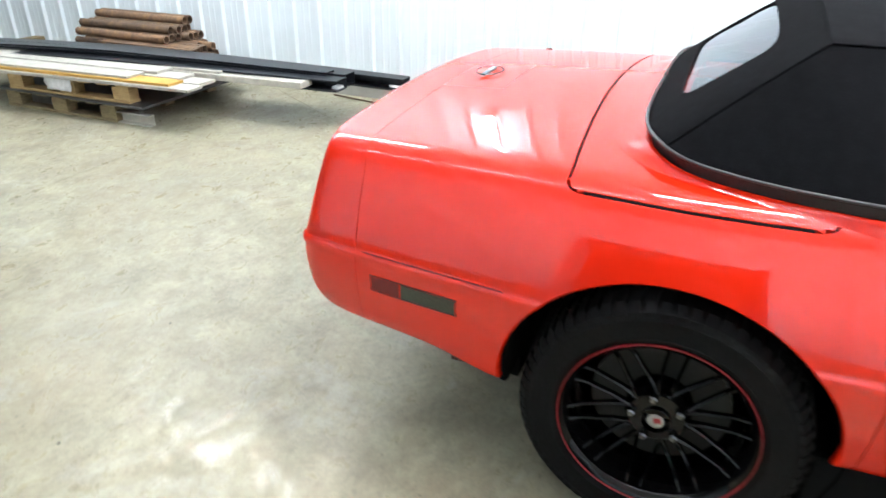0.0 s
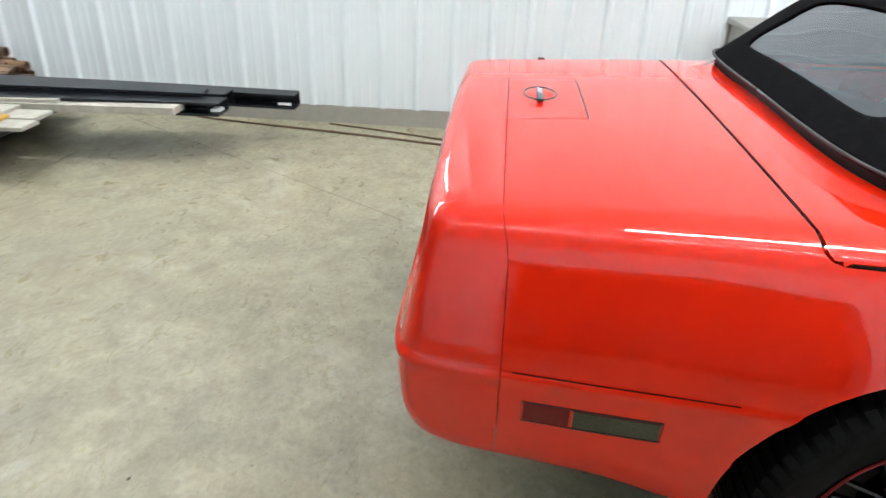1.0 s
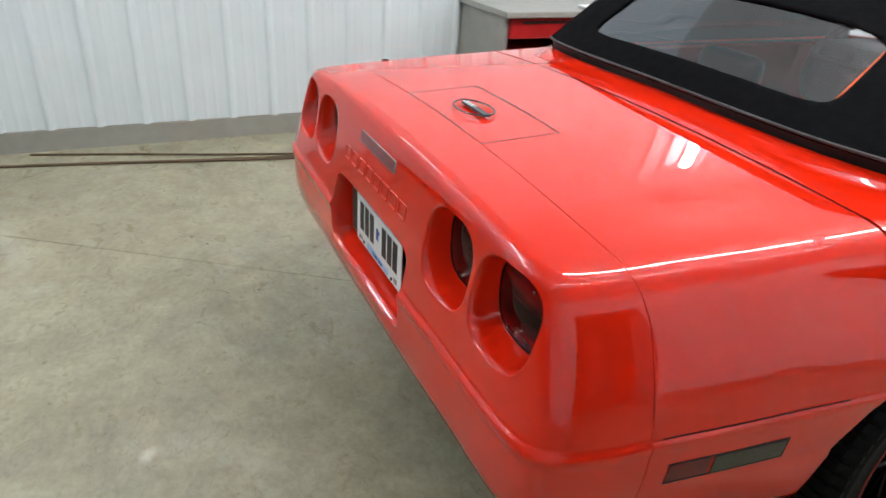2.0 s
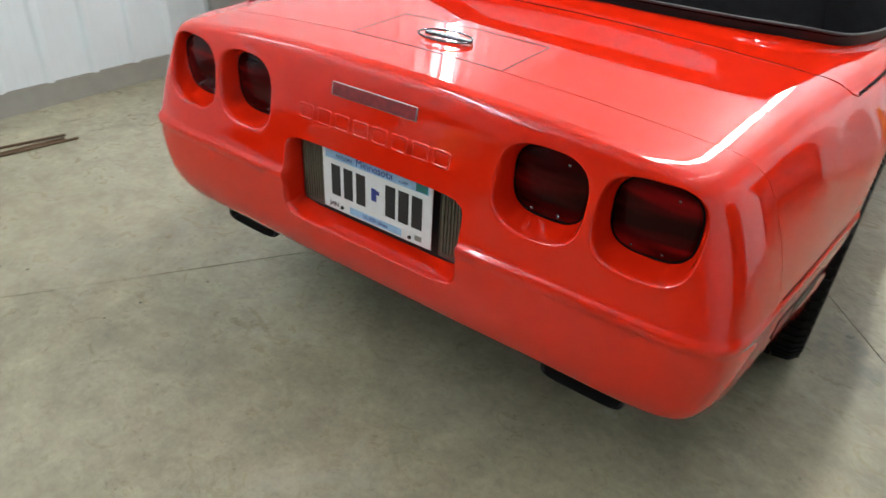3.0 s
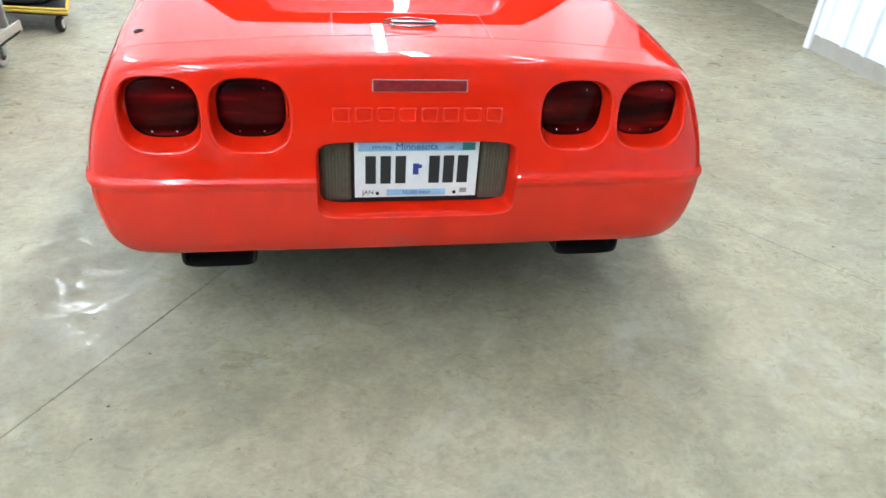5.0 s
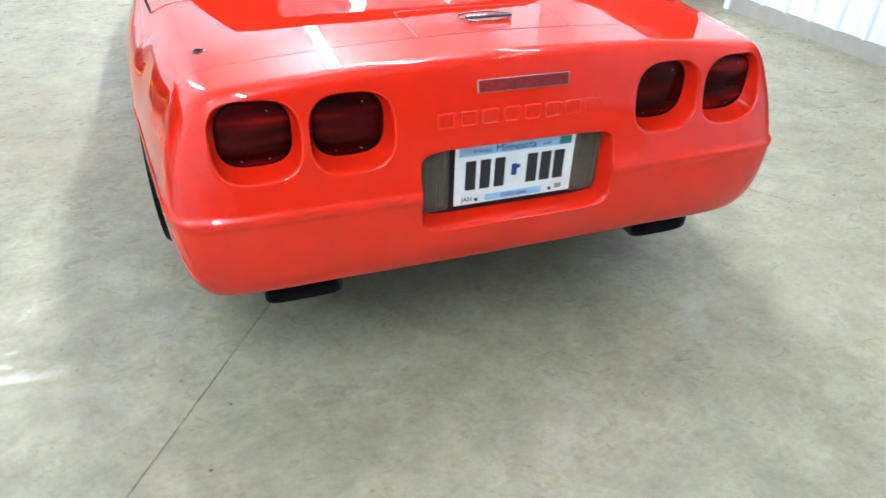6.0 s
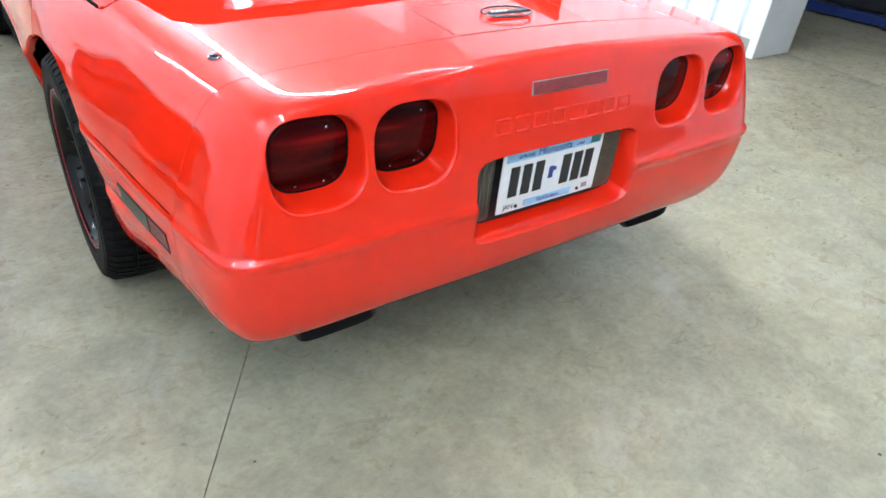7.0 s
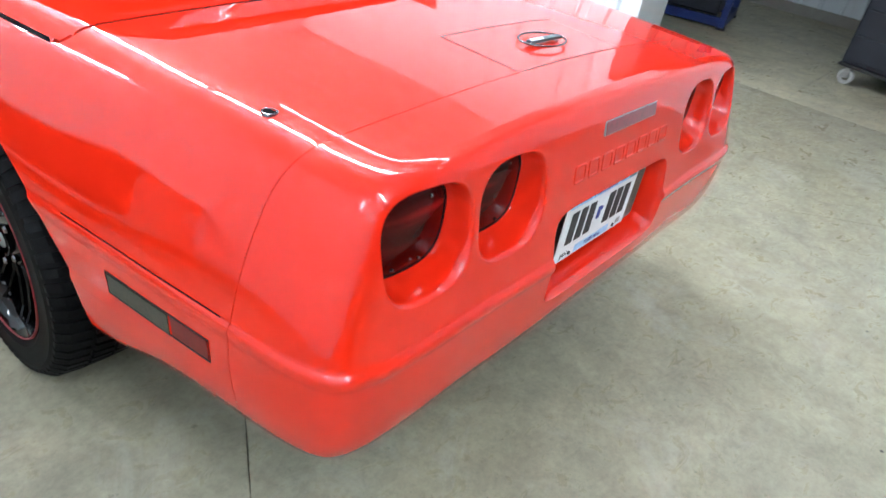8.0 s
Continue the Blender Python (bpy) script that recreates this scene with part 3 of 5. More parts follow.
def build_shell():
    """All outer panels, as one grid of rows round the car, cut up into panels; returns a dict of bmeshes."""
    groups = {}

    def bm_of(key):
        if key not in groups:
            groups[key] = (bmesh.new(), {})
        return groups[key]

    n = len(OUTLINE)
    cache = {}

    def vert(key, tag, co):
        bm, seen = bm_of(key)
        if tag not in seen:
            seen[tag] = bm.verts.new(co)
        return seen[tag]

    def side_point(sgn, i, k):
        if (i, k) not in cache:
            cache[(i, k)] = body_point(OUTLINE[i], LEVELS[k])
        c = cache[(i, k)]
        return Vector((c.x * sgn, c.y, c.z))

    def tag_of(sgn, i, k):
        return (0 if OUTLINE[i].x < 1e-6 else sgn, i, k)

    for sgn in (1, -1):
        for i in range(n - 1):
            for k in range(NL - 1):
                if i < S_LID:
                    key = "rear_body"
                elif k >= K_LID and i < S_LIDEND:
                    key = "tonneau_lid"
                elif i < S_DOOR0:
                    key = "rear_body"
                elif i < S_DOOR1:
                    key = ("door_panel", sgn) if k < K_LID else "rear_body"
                else:
                    key = "front_body"
                q = [(i, k), (i + 1, k), (i + 1, k + 1), (i, k + 1)]
                # the body reaches in under the lid's rounded corners
                if key == "tonneau_lid" and K_LID <= k < K_LID + 8 and (i < S_LID + 6 or i >= S_LIDEND - 6):
                    co = [(side_point(sgn, *t), t) for t in q]
                    vs = [vert("rear_body", tag_of(sgn, *t), p) for p, t in co]
                    bm_of("rear_body")[0].faces.new(vs if sgn > 0 else vs[::-1])
                vs = [vert(key, tag_of(sgn, *t), side_point(sgn, *t)) for t in q]
                if len(set(vs)) == 4:
                    bm_of(key)[0].faces.new(vs if sgn > 0 else vs[::-1])
    # the deck across
    K = NL - 1
    for i in range(n - 1):
        if S_CABIN0 <= i < S_CABIN1:
            continue
        key = "rear_body" if i < S_LID else "tonneau_lid" if i < S_CABIN0 else "front_body"
        for j in range(NX):
            if OUTLINE[i].y > 0.86 and i < S_CABIN1 and abs((j + 0.5) / NX * 2 - 1) < 0.78:
                continue
            vs = []
            for ii, jj in ((i, j), (i + 1, j), (i + 1, j + 1), (i, j + 1)):
                t = jj / NX * 2 - 1
                edge = side_point(1, ii, K)
                if jj in (0, NX):
                    s = -1 if jj == 0 else 1
                    vs.append(vert(key, tag_of(s, ii, K), side_point(s, ii, K)))
                elif edge.x < 1e-6:
                    vs.append(vert(key, tag_of(1, ii, K), edge))
                else:
                    x = edge.x * t
                    y = edge.y - seam_bow(edge.y) * (1 - t * t)
                    vs.append(vert(key, ("d", ii, jj), Vector((x, y, deck_z(x, y)))))
            vs = [v for m, v in enumerate(vs) if v not in vs[:m]]
            if len(vs) >= 3:
                bm_of(key)[0].faces.new(vs[::-1])
    return {k: v[0] for k, v in groups.items()}


def ring_cut(bm, reach, where):
    """Splits every face along the line on which reach is 1."""
    fresh = set()
    for e in [e for e in bm.edges if where(e.verts[0].co) and where(e.verts[1].co) and (reach(e.verts[0].co) - 1) * (reach(e.verts[1].co) - 1) < 0]:
        v0, v1 = e.verts
        a, c = v0.co.copy(), v1.co.copy()
        lo, hi, inner = 0.0, 1.0, reach(a) < 1
        for _ in range(24):
            mid = (lo + hi) / 2
            if (reach(a.lerp(c, mid)) < 1) == inner:
                lo = mid
            else:
                hi = mid
        fresh.add(bmesh.utils.edge_split(e, v0, lo)[1])
    for f in list(bm.faces):
        on = [v for v in f.verts if v in fresh]
        if len(on) == 2 and not any(on[0] in e.verts and on[1] in e.verts for e in f.edges):
            bmesh.utils.face_split(f, on[0], on[1])
    return fresh


def cut(bm, inside, reach, snap, where):
    """Cuts a hole along a shape's outline; returns the rim's edges."""
    fresh = ring_cut(bm, reach, where)
    gone = [f for f in bm.faces if where(f.calc_center_median()) and reach(f.calc_center_median()) < 1]
    bmesh.ops.delete(bm, geom=gone, context="FACES")
    return [e for e in bm.edges if len(e.link_faces) == 1 and all(v in fresh for v in e.verts)]


def extrude(bm, edges, move):
    made = bmesh.ops.extrude_edge_only(bm, edges=edges)["geom"]
    for v in made:
        if isinstance(v, bmesh.types.BMVert):
            v.co = move(v.co)
    return [e for e in made if isinstance(e, bmesh.types.BMEdge)and all(x in made for x in e.verts) and len(e.link_faces) == 1]


def panel_edges(bm, gap=0.002, depth=0.012, keep=lambda v: True):
    """Draws a panel's free edges back a little and folds them inwards, so that a dark gap shows between panels."""
    bm.normal_update()
    free = [e for e in bm.edges if len(e.link_faces) == 1 and all(keep(v.co) for v in e.verts)]
    rim = {v for e in free for v in e.verts}
    moves = {}
    for v in rim:
        inner = [e.other_vert(v) for e in v.link_edges if e.other_vert(v) not in rim]
        if inner:
            d = sum((w.co - v.co for w in inner), Vector()) / len(inner)
            if d.length > 1e-6:
                moves[v] = v.co + d.normalized() * gap
    for v, c in moves.items():
        v.co = c
    normals = {v: v.normal.copy() for v in rim}
    made = bmesh.ops.extrude_edge_only(bm, edges=free)["geom"]
    pairs = {}
    for e in made:
        if isinstance(e, bmesh.types.BMFace):
            for l in e.loops:
                for w in (l.link_loop_next.vert, l.link_loop_prev.vert):
                    if l.vert in normals and w not in normals and (w.co - l.vert.co).length < 1e-7:
                        pairs[w] = l.vert
    for w, v in pairs.items():
        w.co = v.co - normals[v] * depth


def arch(bm, hub, sgn):
    r_arch, wide = 0.345, 1.09
    cy, cz = hub - 0.008, HUB_Z + 0.018

    def reach(c):
        return math.hypot((c.y - cy) / wide, c.z - cz) / r_arch

    snap = None
    rim = cut(bm, None, reach, snap, lambda c: c.x * sgn > 0.55)
    a = extrude(bm, rim, lambda c: Vector((c.x - sgn * 0.006, cy + (c.y - cy) * 0.985, cz + (c.z - cz) * 0.985)))
    extrude(bm, a, lambda c: Vector((c.x - sgn * 0.016, cy + (c.y - cy) * 0.998, cz + (c.z - cz) * 0.998)))


def lid_corner(sgn, i, way):
    """An ellipse reach that rounds the lid's corner at outline row i; way is the direction into the lid."""
    c = body_point(OUTLINE[i], LEVELS[K_LID])
    cy, cz = c.y + way * 0.035, c.z + 0.020
    reach = lambda p: math.hypot((p.y - cy) / 0.035, (p.z - cz) / 0.020)
    where = lambda p: p.x * sgn > 0.5 and (p.y - cy) * way < 0.001 and p.z < cz + 0.0005 and (p.y - c.y) * way > -0.002 and p.z > c.z - 0.006
    return reach, where


car = thing("convertible_car", "red two-seat convertible sports car with its black soft top up", "car")
shell = build_shell()


def behind_seam(p):
    """Below 1 behind the seam of the bumper cover, which runs across the deck and down the flanks."""
    return 1 + (p.y - 0.140 - 0.016 * (1 - smoothstep(0.76, 0.86, p.z))) * 4


shell["rear_fascia"] = shell["rear_body"].copy()
cut(shell["rear_body"], None, behind_seam, None, lambda p: p.y < 0.4)
cut(shell["rear_fascia"], None, lambda p: 2 - behind_seam(p), None, lambda p: True)
for s in (1, -1):
    arch(shell["rear_body"], HUB_Y, s)
    arch(shell["front_body"], FRONT_Y, s)
    for row, way in ((S_LID, 1), (S_LIDEND, -1)):
        reach, where = lid_corner(s, row, way)
        cut(shell["tonneau_lid"], None, lambda p: 2 - reach(p), None, where)
        cut(shell["rear_body"], None, reach, None, where)
        edge_y = OUTLINE[row].y
        spare = []
        for f in shell["rear_body"].faces:
            p = f.calc_center_median()
            if p.x * s > 0.5 and 0 < (p.y - edge_y) * way < 0.2 and not (where(p) and reach(p) > 1):
                near = min(OUTLINE[S_LID:S_LIDEND + 1], key=lambda q: abs(q.y - p.y))
                if p.z > body_point(near, LEVELS[K_LID]).z + 0.0004:
                    spare.append(f)
        bmesh.ops.delete(shell["rear_body"], geom=spare, context="FACES")

fascia = shell["rear_fascia"]
for cx in LAMPS:
    fn = lamp_shape(cx, LAMP_CZ - 0.005, 0.0935, 0.0865)
    rim = cut(fascia, None, lambda c: fn(c.x, c.z), None, lambda c: c.y < 0.12)
    # a rolled lip, then a short funnel down to the lens
    for shrink, dy, blend in ((0.985, 0.0006, 0.0), (0.965, 0.0024, 0.0), (0.948, 0.0054, 0.05), (0.935, 0.0095, 0.1), (0.925, 0.0145, 0.2), (0.90, 0.0, 1.0)):

        def move(c, shrink=shrink, dy=dy, blend=blend):
            f = max(0.3, fn(c.x, c.z))
            wide = Vector((cx + (c.x - cx) * shrink / f, 0, LAMP_CZ - 0.005 + (c.z - LAMP_CZ + 0.005) * shrink / f))
            g = lens_reach(cx)(wide.x, wide.z)
            tight = Vector((cx + (wide.x - cx) * 1.01 / g, 0, LENS_Z + (wide.z - LENS_Z) * 1.01 / g))
            p = wide.lerp(tight, blend)
            return Vector((p.x, c.y + dy if dy else 0.030, p.z))

        rim = extrude(fascia, rim, move)
rim = cut(fascia, None, lambda c: pocket_shape(c.x, c.z), lambda c: on_skin(c.x / pocket_shape(c.x, c.z), 0.569 + (c.z - 0.569) / pocket_shape(c.x, c.z)), lambda c: c.y < 0.1)
rim = extrude(fascia, rim, lambda c: Vector((c.x * 0.99, c.y + 0.004, 0.569 + (c.z - 0.569) * 0.97)))
rim = extrude(fascia, rim, lambda c: Vector((c.x * 0.985, c.y + 0.014, 0.569 + (c.z - 0.569) * 0.965)))
rim = extrude(fascia, rim, lambda c: Vector((c.x * 0.985, 0.020, 0.569 + (c.z - 0.569) * (0.90 if c.z < 0.569 else 0.99) + (0.002 if c.z < 0.569 else 0))))
fascia.faces.ensure_lookup_table()
try:
    bmesh.ops.edgeloop_fill(fascia, edges=rim)
except Exception:
    pass

panel_edges(fascia, 0.0008, 0.006, lambda c: c.y > 0.12)
panel_edges(shell["tonneau_lid"], 0.0075, 0.020, lambda c: True)
panel_edges(shell["rear_body"], 0.0006, 0.010, lambda c: c.z > 0.42 and not math.hypot((c.y - HUB_Y) / 1.09, c.z - HUB_Z) < 0.385)
part("rear_fascia", fascia, M_PAINT, car, "glossy red moulded rear bumper cover", True, 32)
part("rear_body", shell["rear_body"], M_PAINT, car, "", True, 32)
part("tonneau_lid", shell["tonneau_lid"], M_PAINT, car, "", True, 32)
part("front_body", shell["front_body"], M_PAINT, car, "", True, 32)
for s in (1, -1):
    panel_edges(shell[("door_panel", s)], 0.002, 0.012)
    d = part("door", shell[("door_panel", s)], M_PAINT, car, "", True, 32)
    bm = bmesh.new()
    box(bm, -0.07, 0.07, -0.05, 0.05, -0.05, 0.05, 0.025, 3)
    for v in bm.verts:
        v.co += Vector((s * 0.90, 2.45, 1.0))
    box(bm, min(s * 0.78, s * 0.86), max(s * 0.78, s * 0.86), 2.42, 2.48, 0.86, 0.98, 0.01)
    part("door_mirror", fix(bm), M_PAINT, d, "", True, 40)

# black rubber in the shut line round the lid
bm = bmesh.new()
row_top = body_point(OUTLINE[S_LID], LEVELS[-1])
path = [(row_top.x * (k / 15 - 1), row_top.y + 0.0045 - seam_bow(row_top.y) * (1 - (k / 15 - 1) ** 2), deck_z(row_top.x * (k / 15 - 1), row_top.y) - 0.0050) for k in range(31)]
tube(bm, path, 0.0046, 8)
for s in (1, -1):
    tube(bm, [Vector((s * (q.x - 0.004), q.y, q.z + 0.0005)) for q in (body_point(OUTLINE[i], LEVELS[K_LID]) for i in range(S_LID + 3, S_LIDEND - 2))], 0.003, 6)
    tube(bm, [Vector((s * q.x, q.y + 0.003, q.z - 0.0045)) for q in (body_point(OUTLINE[S_LID], LEVELS[k]) for k in range(K_LID + 4, NL))], 0.003, 6)
part("lid_seal", bm, M_WELL, car, "black rubber seal in the shut line", True)

# dark shut line along the flank above the bumper moulding
for s in (1, -1):
    bm = bmesh.new()
    tube(bm, [Vector((s * (q.x - 0.0004), q.y, q.z)) for q in (body_point(p, 0.5825) for p in OUTLINE if p.x > 0.7 and 0.16 < p.y < 0.566)], 0.0016, 6)
    part("flank_seam", bm, M_WELL, car, "thin dark shut line", True)

# black sills under the doors
for s in (1, -1):
    x0, x1 = sorted((s * 0.62, s * 0.795))
    part("sill", boxes((x0, x1, 1.26, 3.02, 0.165, 0.318), bevel=0.012), M_WELL, car, "matt black sill under the door")

# black flaps between the bumper skirt and the rear tyres
for s in (1, -1):
    x0, x1 = sorted((s * 0.60, s * 0.795))
    part("splash_flap", boxes((x0, x1, 0.548, 0.572, 0.292, 0.46), bevel=0.010), M_WELL, car, "black rubber splash flap")

# inner black tub, so that the gaps and arches are dark
# the low rear boxes stay out of view and block light under the tail
for spec in ((-0.56, 0.56, 0.60, 4.1, 0.17, 0.50), (-0.40, 0.40, 0.20, 0.40, 0.30, 0.5), (-0.64, 0.64, 0.36, 0.56, 0.20, 0.5), (-0.40, 0.40, 0.36, 0.75, 0.135, 0.45), (-0.50, 0.50, 0.9, 4.0, 0.125, 0.3), (-0.74, 0.74, 1.32, 2.95, 0.14, 0.55), (-0.60, 0.60, 0.14, 1.0, 0.40, 0.80), (-0.60, 0.60, 2.7, 4.0, 0.3, 0.58), (-0.66, 0.66, 0.10, 0.5, 0.40, 0.62)):
    part("underbody", boxes(spec), M_WELL, car, "matt black underbody")
for s in (1, -1):
    for hub in (HUB_Y, FRONT_Y):
        bm = bmesh.new()
        rows_ = []
        for k in range(25):
            a = radians(-40 + k * 226 / 24)
            y, z = hub - 0.008 + 0.40 * math.cos(a), HUB_Z + 0.018 + 0.366 * math.sin(a)
            rows_.append((bm.verts.new((s * 0.80, y, z)), bm.verts.new((s * 0.56, y, z))))
        for a, b in zip(rows_, rows_[1:]):
            bm.faces.new((a[0], b[0], b[1], a[1]))
        bm.faces.new([r[1] for r in rows_])
        part("wheel_liner", bm, M_WELL, car, "matt black wheel-arch liner")

# tail lamps
for cx in LAMPS:
    bm = bmesh.new()
    fn = lens_reach(cx)
    rings = []
    for q in (1.0, 0.97, 0.9, 0.7, 0.45, 0.2):
        ring = []
        for a in range(48):
            th = a * math.tau / 48
            dx, dz = math.cos(th), math.sin(th)
            f = 1 / fn(cx + dx, LENS_Z + dz)
            bulge = 0.012 * (1 - q ** 2.2) + (0.003 if q < 1 else 0)
            ring.append(bm.verts.new((cx + dx * f * q, 0.031 - bulge, LENS_Z + dz * f * q)))
        rings.append(ring)
    for a, b in zip(rings, rings[1:]):
        for k in range(48):
            bm.faces.new((a[k], a[(k + 1) % 48], b[(k + 1) % 48], b[k]))
    bm.faces.new(rings[-1])
    t = part("tail_lamp", fix(bm), M_LENS, car, "smoked dark red tail lamp", True)
    bm = bmesh.new()
    path = [v for v in [(cx + math.cos(a * math.tau / 48) / fn(cx + math.cos(a * math.tau / 48), LENS_Z + math.sin(a * math.tau / 48)), 0.028, LENS_Z + math.sin(a * math.tau / 48) / fn(cx + math.cos(a * math.tau / 48), LENS_Z + math.sin(a * math.tau / 48))) for a in range(48)]]
    tube(bm, path, 0.0020, 6, closed=True)
    part("gasket", bm, M_WELL, t, "black rubber gasket", True)
    for sx, sz in ((-0.40, -0.80), (0.34, -0.80), (0.42, 0.70)):
        bm = bmesh.new()
        lathe(bm, [(0.026, 0.0030), (0.0215, 0.0030), (0.0205, 0.0016), (0.0203, 0.0005)], 10, "y", cx + sx * RIM_W, 0, LENS_Z + sz * RIM_H)
        part("screw", fix(bm), M_NUT, t, "small bright screw")

# high brake lamp
bm = boxes((-0.112, 0.112, -0.0165, 0.02, 0.786, 0.8145), bevel=0.002)
for v in bm.verts:
    v.co.y += (v.co.z - 0.80) * 0.22
brake = part("high_brake_lamp", bm, M_DULL, car, "red high brake lamp in a bright metal frame")
bm = boxes((-0.1092, 0.1092, -0.0172, 0.0, 0.7876, 0.8129), bevel=0.001)
for v in bm.verts:
    v.co.y += (v.co.z - 0.80) * 0.22
part("lens", bm, M_BRAKE, brake, "dull red lens")

# raised lettering, as plain rounded frames in body colour
for g in range(8):
    x0, x1, z0, z1 = -0.205 + g * 0.0518, -0.205 + g * 0.0518 + 0.0435, 0.7135, 0.7505
    cx_, cz_, hw_, hh_ = (x0 + x1) / 2, (z0 + z1) / 2, (x1 - x0) / 2, (z1 - z0) / 2
    bm = bmesh.new()
    rings = []
    for q, out in ((1.0, -0.001), (0.92, 0.0014), (0.83, 0.0019), (0.74, 0.0014), (0.66, -0.0001)):
        ring = []
        for k in range(32):
            c, d = math.cos((k + 0.5) * math.tau / 32), math.sin((k + 0.5) * math.tau / 32)
            f = (abs(c) ** 14 + abs(d) ** 14) ** (-1 / 14)
            x = cx_ + c * f * (hw_ - (1 - q) * hh_)
            z = cz_ + d * f * hh_ * q
            ring.append(bm.verts.new((x, rear_y(x, z) - out, z)))
        rings.append(ring)
    for a, b in zip(rings, rings[1:]):
        for k in range(32):
            bm.faces.new((a[k], a[(k + 1) % 32], b[(k + 1) % 32], b[k]))
    part("raised_bar", fix(bm), M_PAINT, car, "", True)

# plate pocket: lamps and plate
for s in (-1, 1):
    bm = boxes((min(s * 0.160, s * 0.240), max(s * 0.160, s * 0.240), 0.002, 0.03, 0.489, 0.660), bevel=0.010)
    r = part("reversing_lamp", bm, M_REVERSE, car, "smoked clear reversing lamp beside the plate", True, 50)
    for k in range(7):
        x = s * (0.176 + k * 0.008)
        part("rib", boxes((x - 0.0022, x + 0.0022, -0.0005, 0.003, 0.506, 0.645), bevel=0.001), M_REVERSE, r)
part("lamp_surround", boxes((-0.243, 0.243, 0.006, 0.03, 0.485, 0.664)), M_BLACK, car, "black plate backing")
PY = -0.011
plate = part("number_plate", boxes((-0.1545, 0.1545, PY, PY + 0.003, 0.507, 0.660), bevel=0.001), M_PLATE, car, "white and pale blue number plate with dark blocks of text")


def flat(name, rects, mat, depth=0.0008, slant=0.0):
    bm = bmesh.new()
    for x0, x1, z0, z1 in rects:
        box(bm, x0, x1, PY - depth, PY, z0, z1)
    part(name, bm, mat, plate)


flat("header_band", [(-0.145, 0.145, 0.634, 0.6565)], M_PLATE_BLUE, 0.0006)
flat("slogan_band", [(-0.075, 0.075, 0.5115, 0.529)], M_PLATE_BLUE, 0.0006)
for k in range(3):
    flat("character_bar", [(-0.128 + k * 0.037, -0.128 + k * 0.037 + 0.026, 0.546, 0.621)], M_PLATE_INK, 0.0012)
for k in range(3):
    flat("character_bar", [(0.030 + k * 0.036, 0.030 + k * 0.036 + 0.027, 0.546, 0.621)], M_PLATE_INK, 0.0012)
flat("map_emblem", [(-0.010, 0.004, 0.570, 0.600), (0.004, 0.012, 0.588, 0.597)], M_PLATE_NAVY, 0.001)
flat("sticker", [(0.112, 0.143, 0.636, 0.655)], M_STICKER, 0.0010)
flat("date_bar", [(0.112, 0.130, 0.5175, 0.530)], M_GREYPAINT, 0.001)
for x in (-0.098, 0.098):
    for z in (0.5185,):
        bm = bmesh.new()
        lathe(bm, [(PY - 0.003, 0.0001), (PY - 0.003, 0.004), (PY + 0.001, 0.0048)], 12, "y", x, 0, z)
        part("plate_screw", fix(bm), M_PLATE_INK, plate)


def lettering(name, body, size, x, z, mat, font_squash=1.0):
    c = bpy.data.curves.new(name, "FONT")
    c.body, c.size, c.align_x, c.align_y, c.extrude = body, size, "CENTER", "CENTER", 0.0003
    ob = new(name, c)
    ob.parent = plate
    c.materials.append(mat)
    ob.matrix_basis = pose(x, PY - 0.0011, z, 90, 0, 0) @ Matrix.Diagonal((font_squash, 1, 1, 1))
    return ob


lettering("state_name", "Minnesota", 0.025, -0.002, 0.6455, M_PLATE_NAVY)
lettering("web_ending", ".com", 0.013, 0.078, 0.6435, M_PLATE_NAVY)
lettering("small_heading", "EXPLORE", 0.0115, -0.088, 0.6435, M_PLATE_NAVY)
lettering("month", "JAN", 0.0165, -0.122, 0.5215, M_PLATE_INK)
lettering("slogan", "10,000 lakes", 0.0145, 0.0, 0.5205, M_PLATE_NAVY)

# side marker lamps
def flank(y, z):
    """Half width of the body at a place on its side."""
    level = 0.571 - (0.571 - z) / (0.571 - bottom_z(y)) * 0.236
    p = min(OUTLINE, key=lambda q: abs(q.y - y) + (0 if q.x > 0.5 else 9))
    return body_point(p, level).x


for s in (1, -1):
    m = None
    for y0, y1, mat, lab in ((0.202, 0.284, M_MARK_RED, "dull red side marker lens"), (0.290, 0.440, M_MARK_GREY, "smoked grey side marker lens")):
        bm = bmesh.new()
        vs = []
        for dx in (-0.02, 0.0):
            for y in (y0, y1):
                for z in (0.484, 0.523):
                    vs.append(bm.verts.new((s * (flank(y, z) + dx + 0.0015), y, z)))
        bmesh.ops.convex_hull(bm, input=vs)
        if m is None:
            m = part("side_marker", bm, mat, car, lab)
        else:
            part("lens", bm, mat, m, lab)
    bm = bmesh.new()
    tube(bm, [(s * (flank(y, z) + 0.0005), y, z) for y, z in ((0.199, 0.526), (0.28, 0.526), (0.36, 0.526), (0.444, 0.526), (0.444, 0.481), (0.36, 0.481), (0.28, 0.481), (0.199, 0.481))], 0.0014, 6, closed=True)
    part("rim", bm, M_BLACK, m)

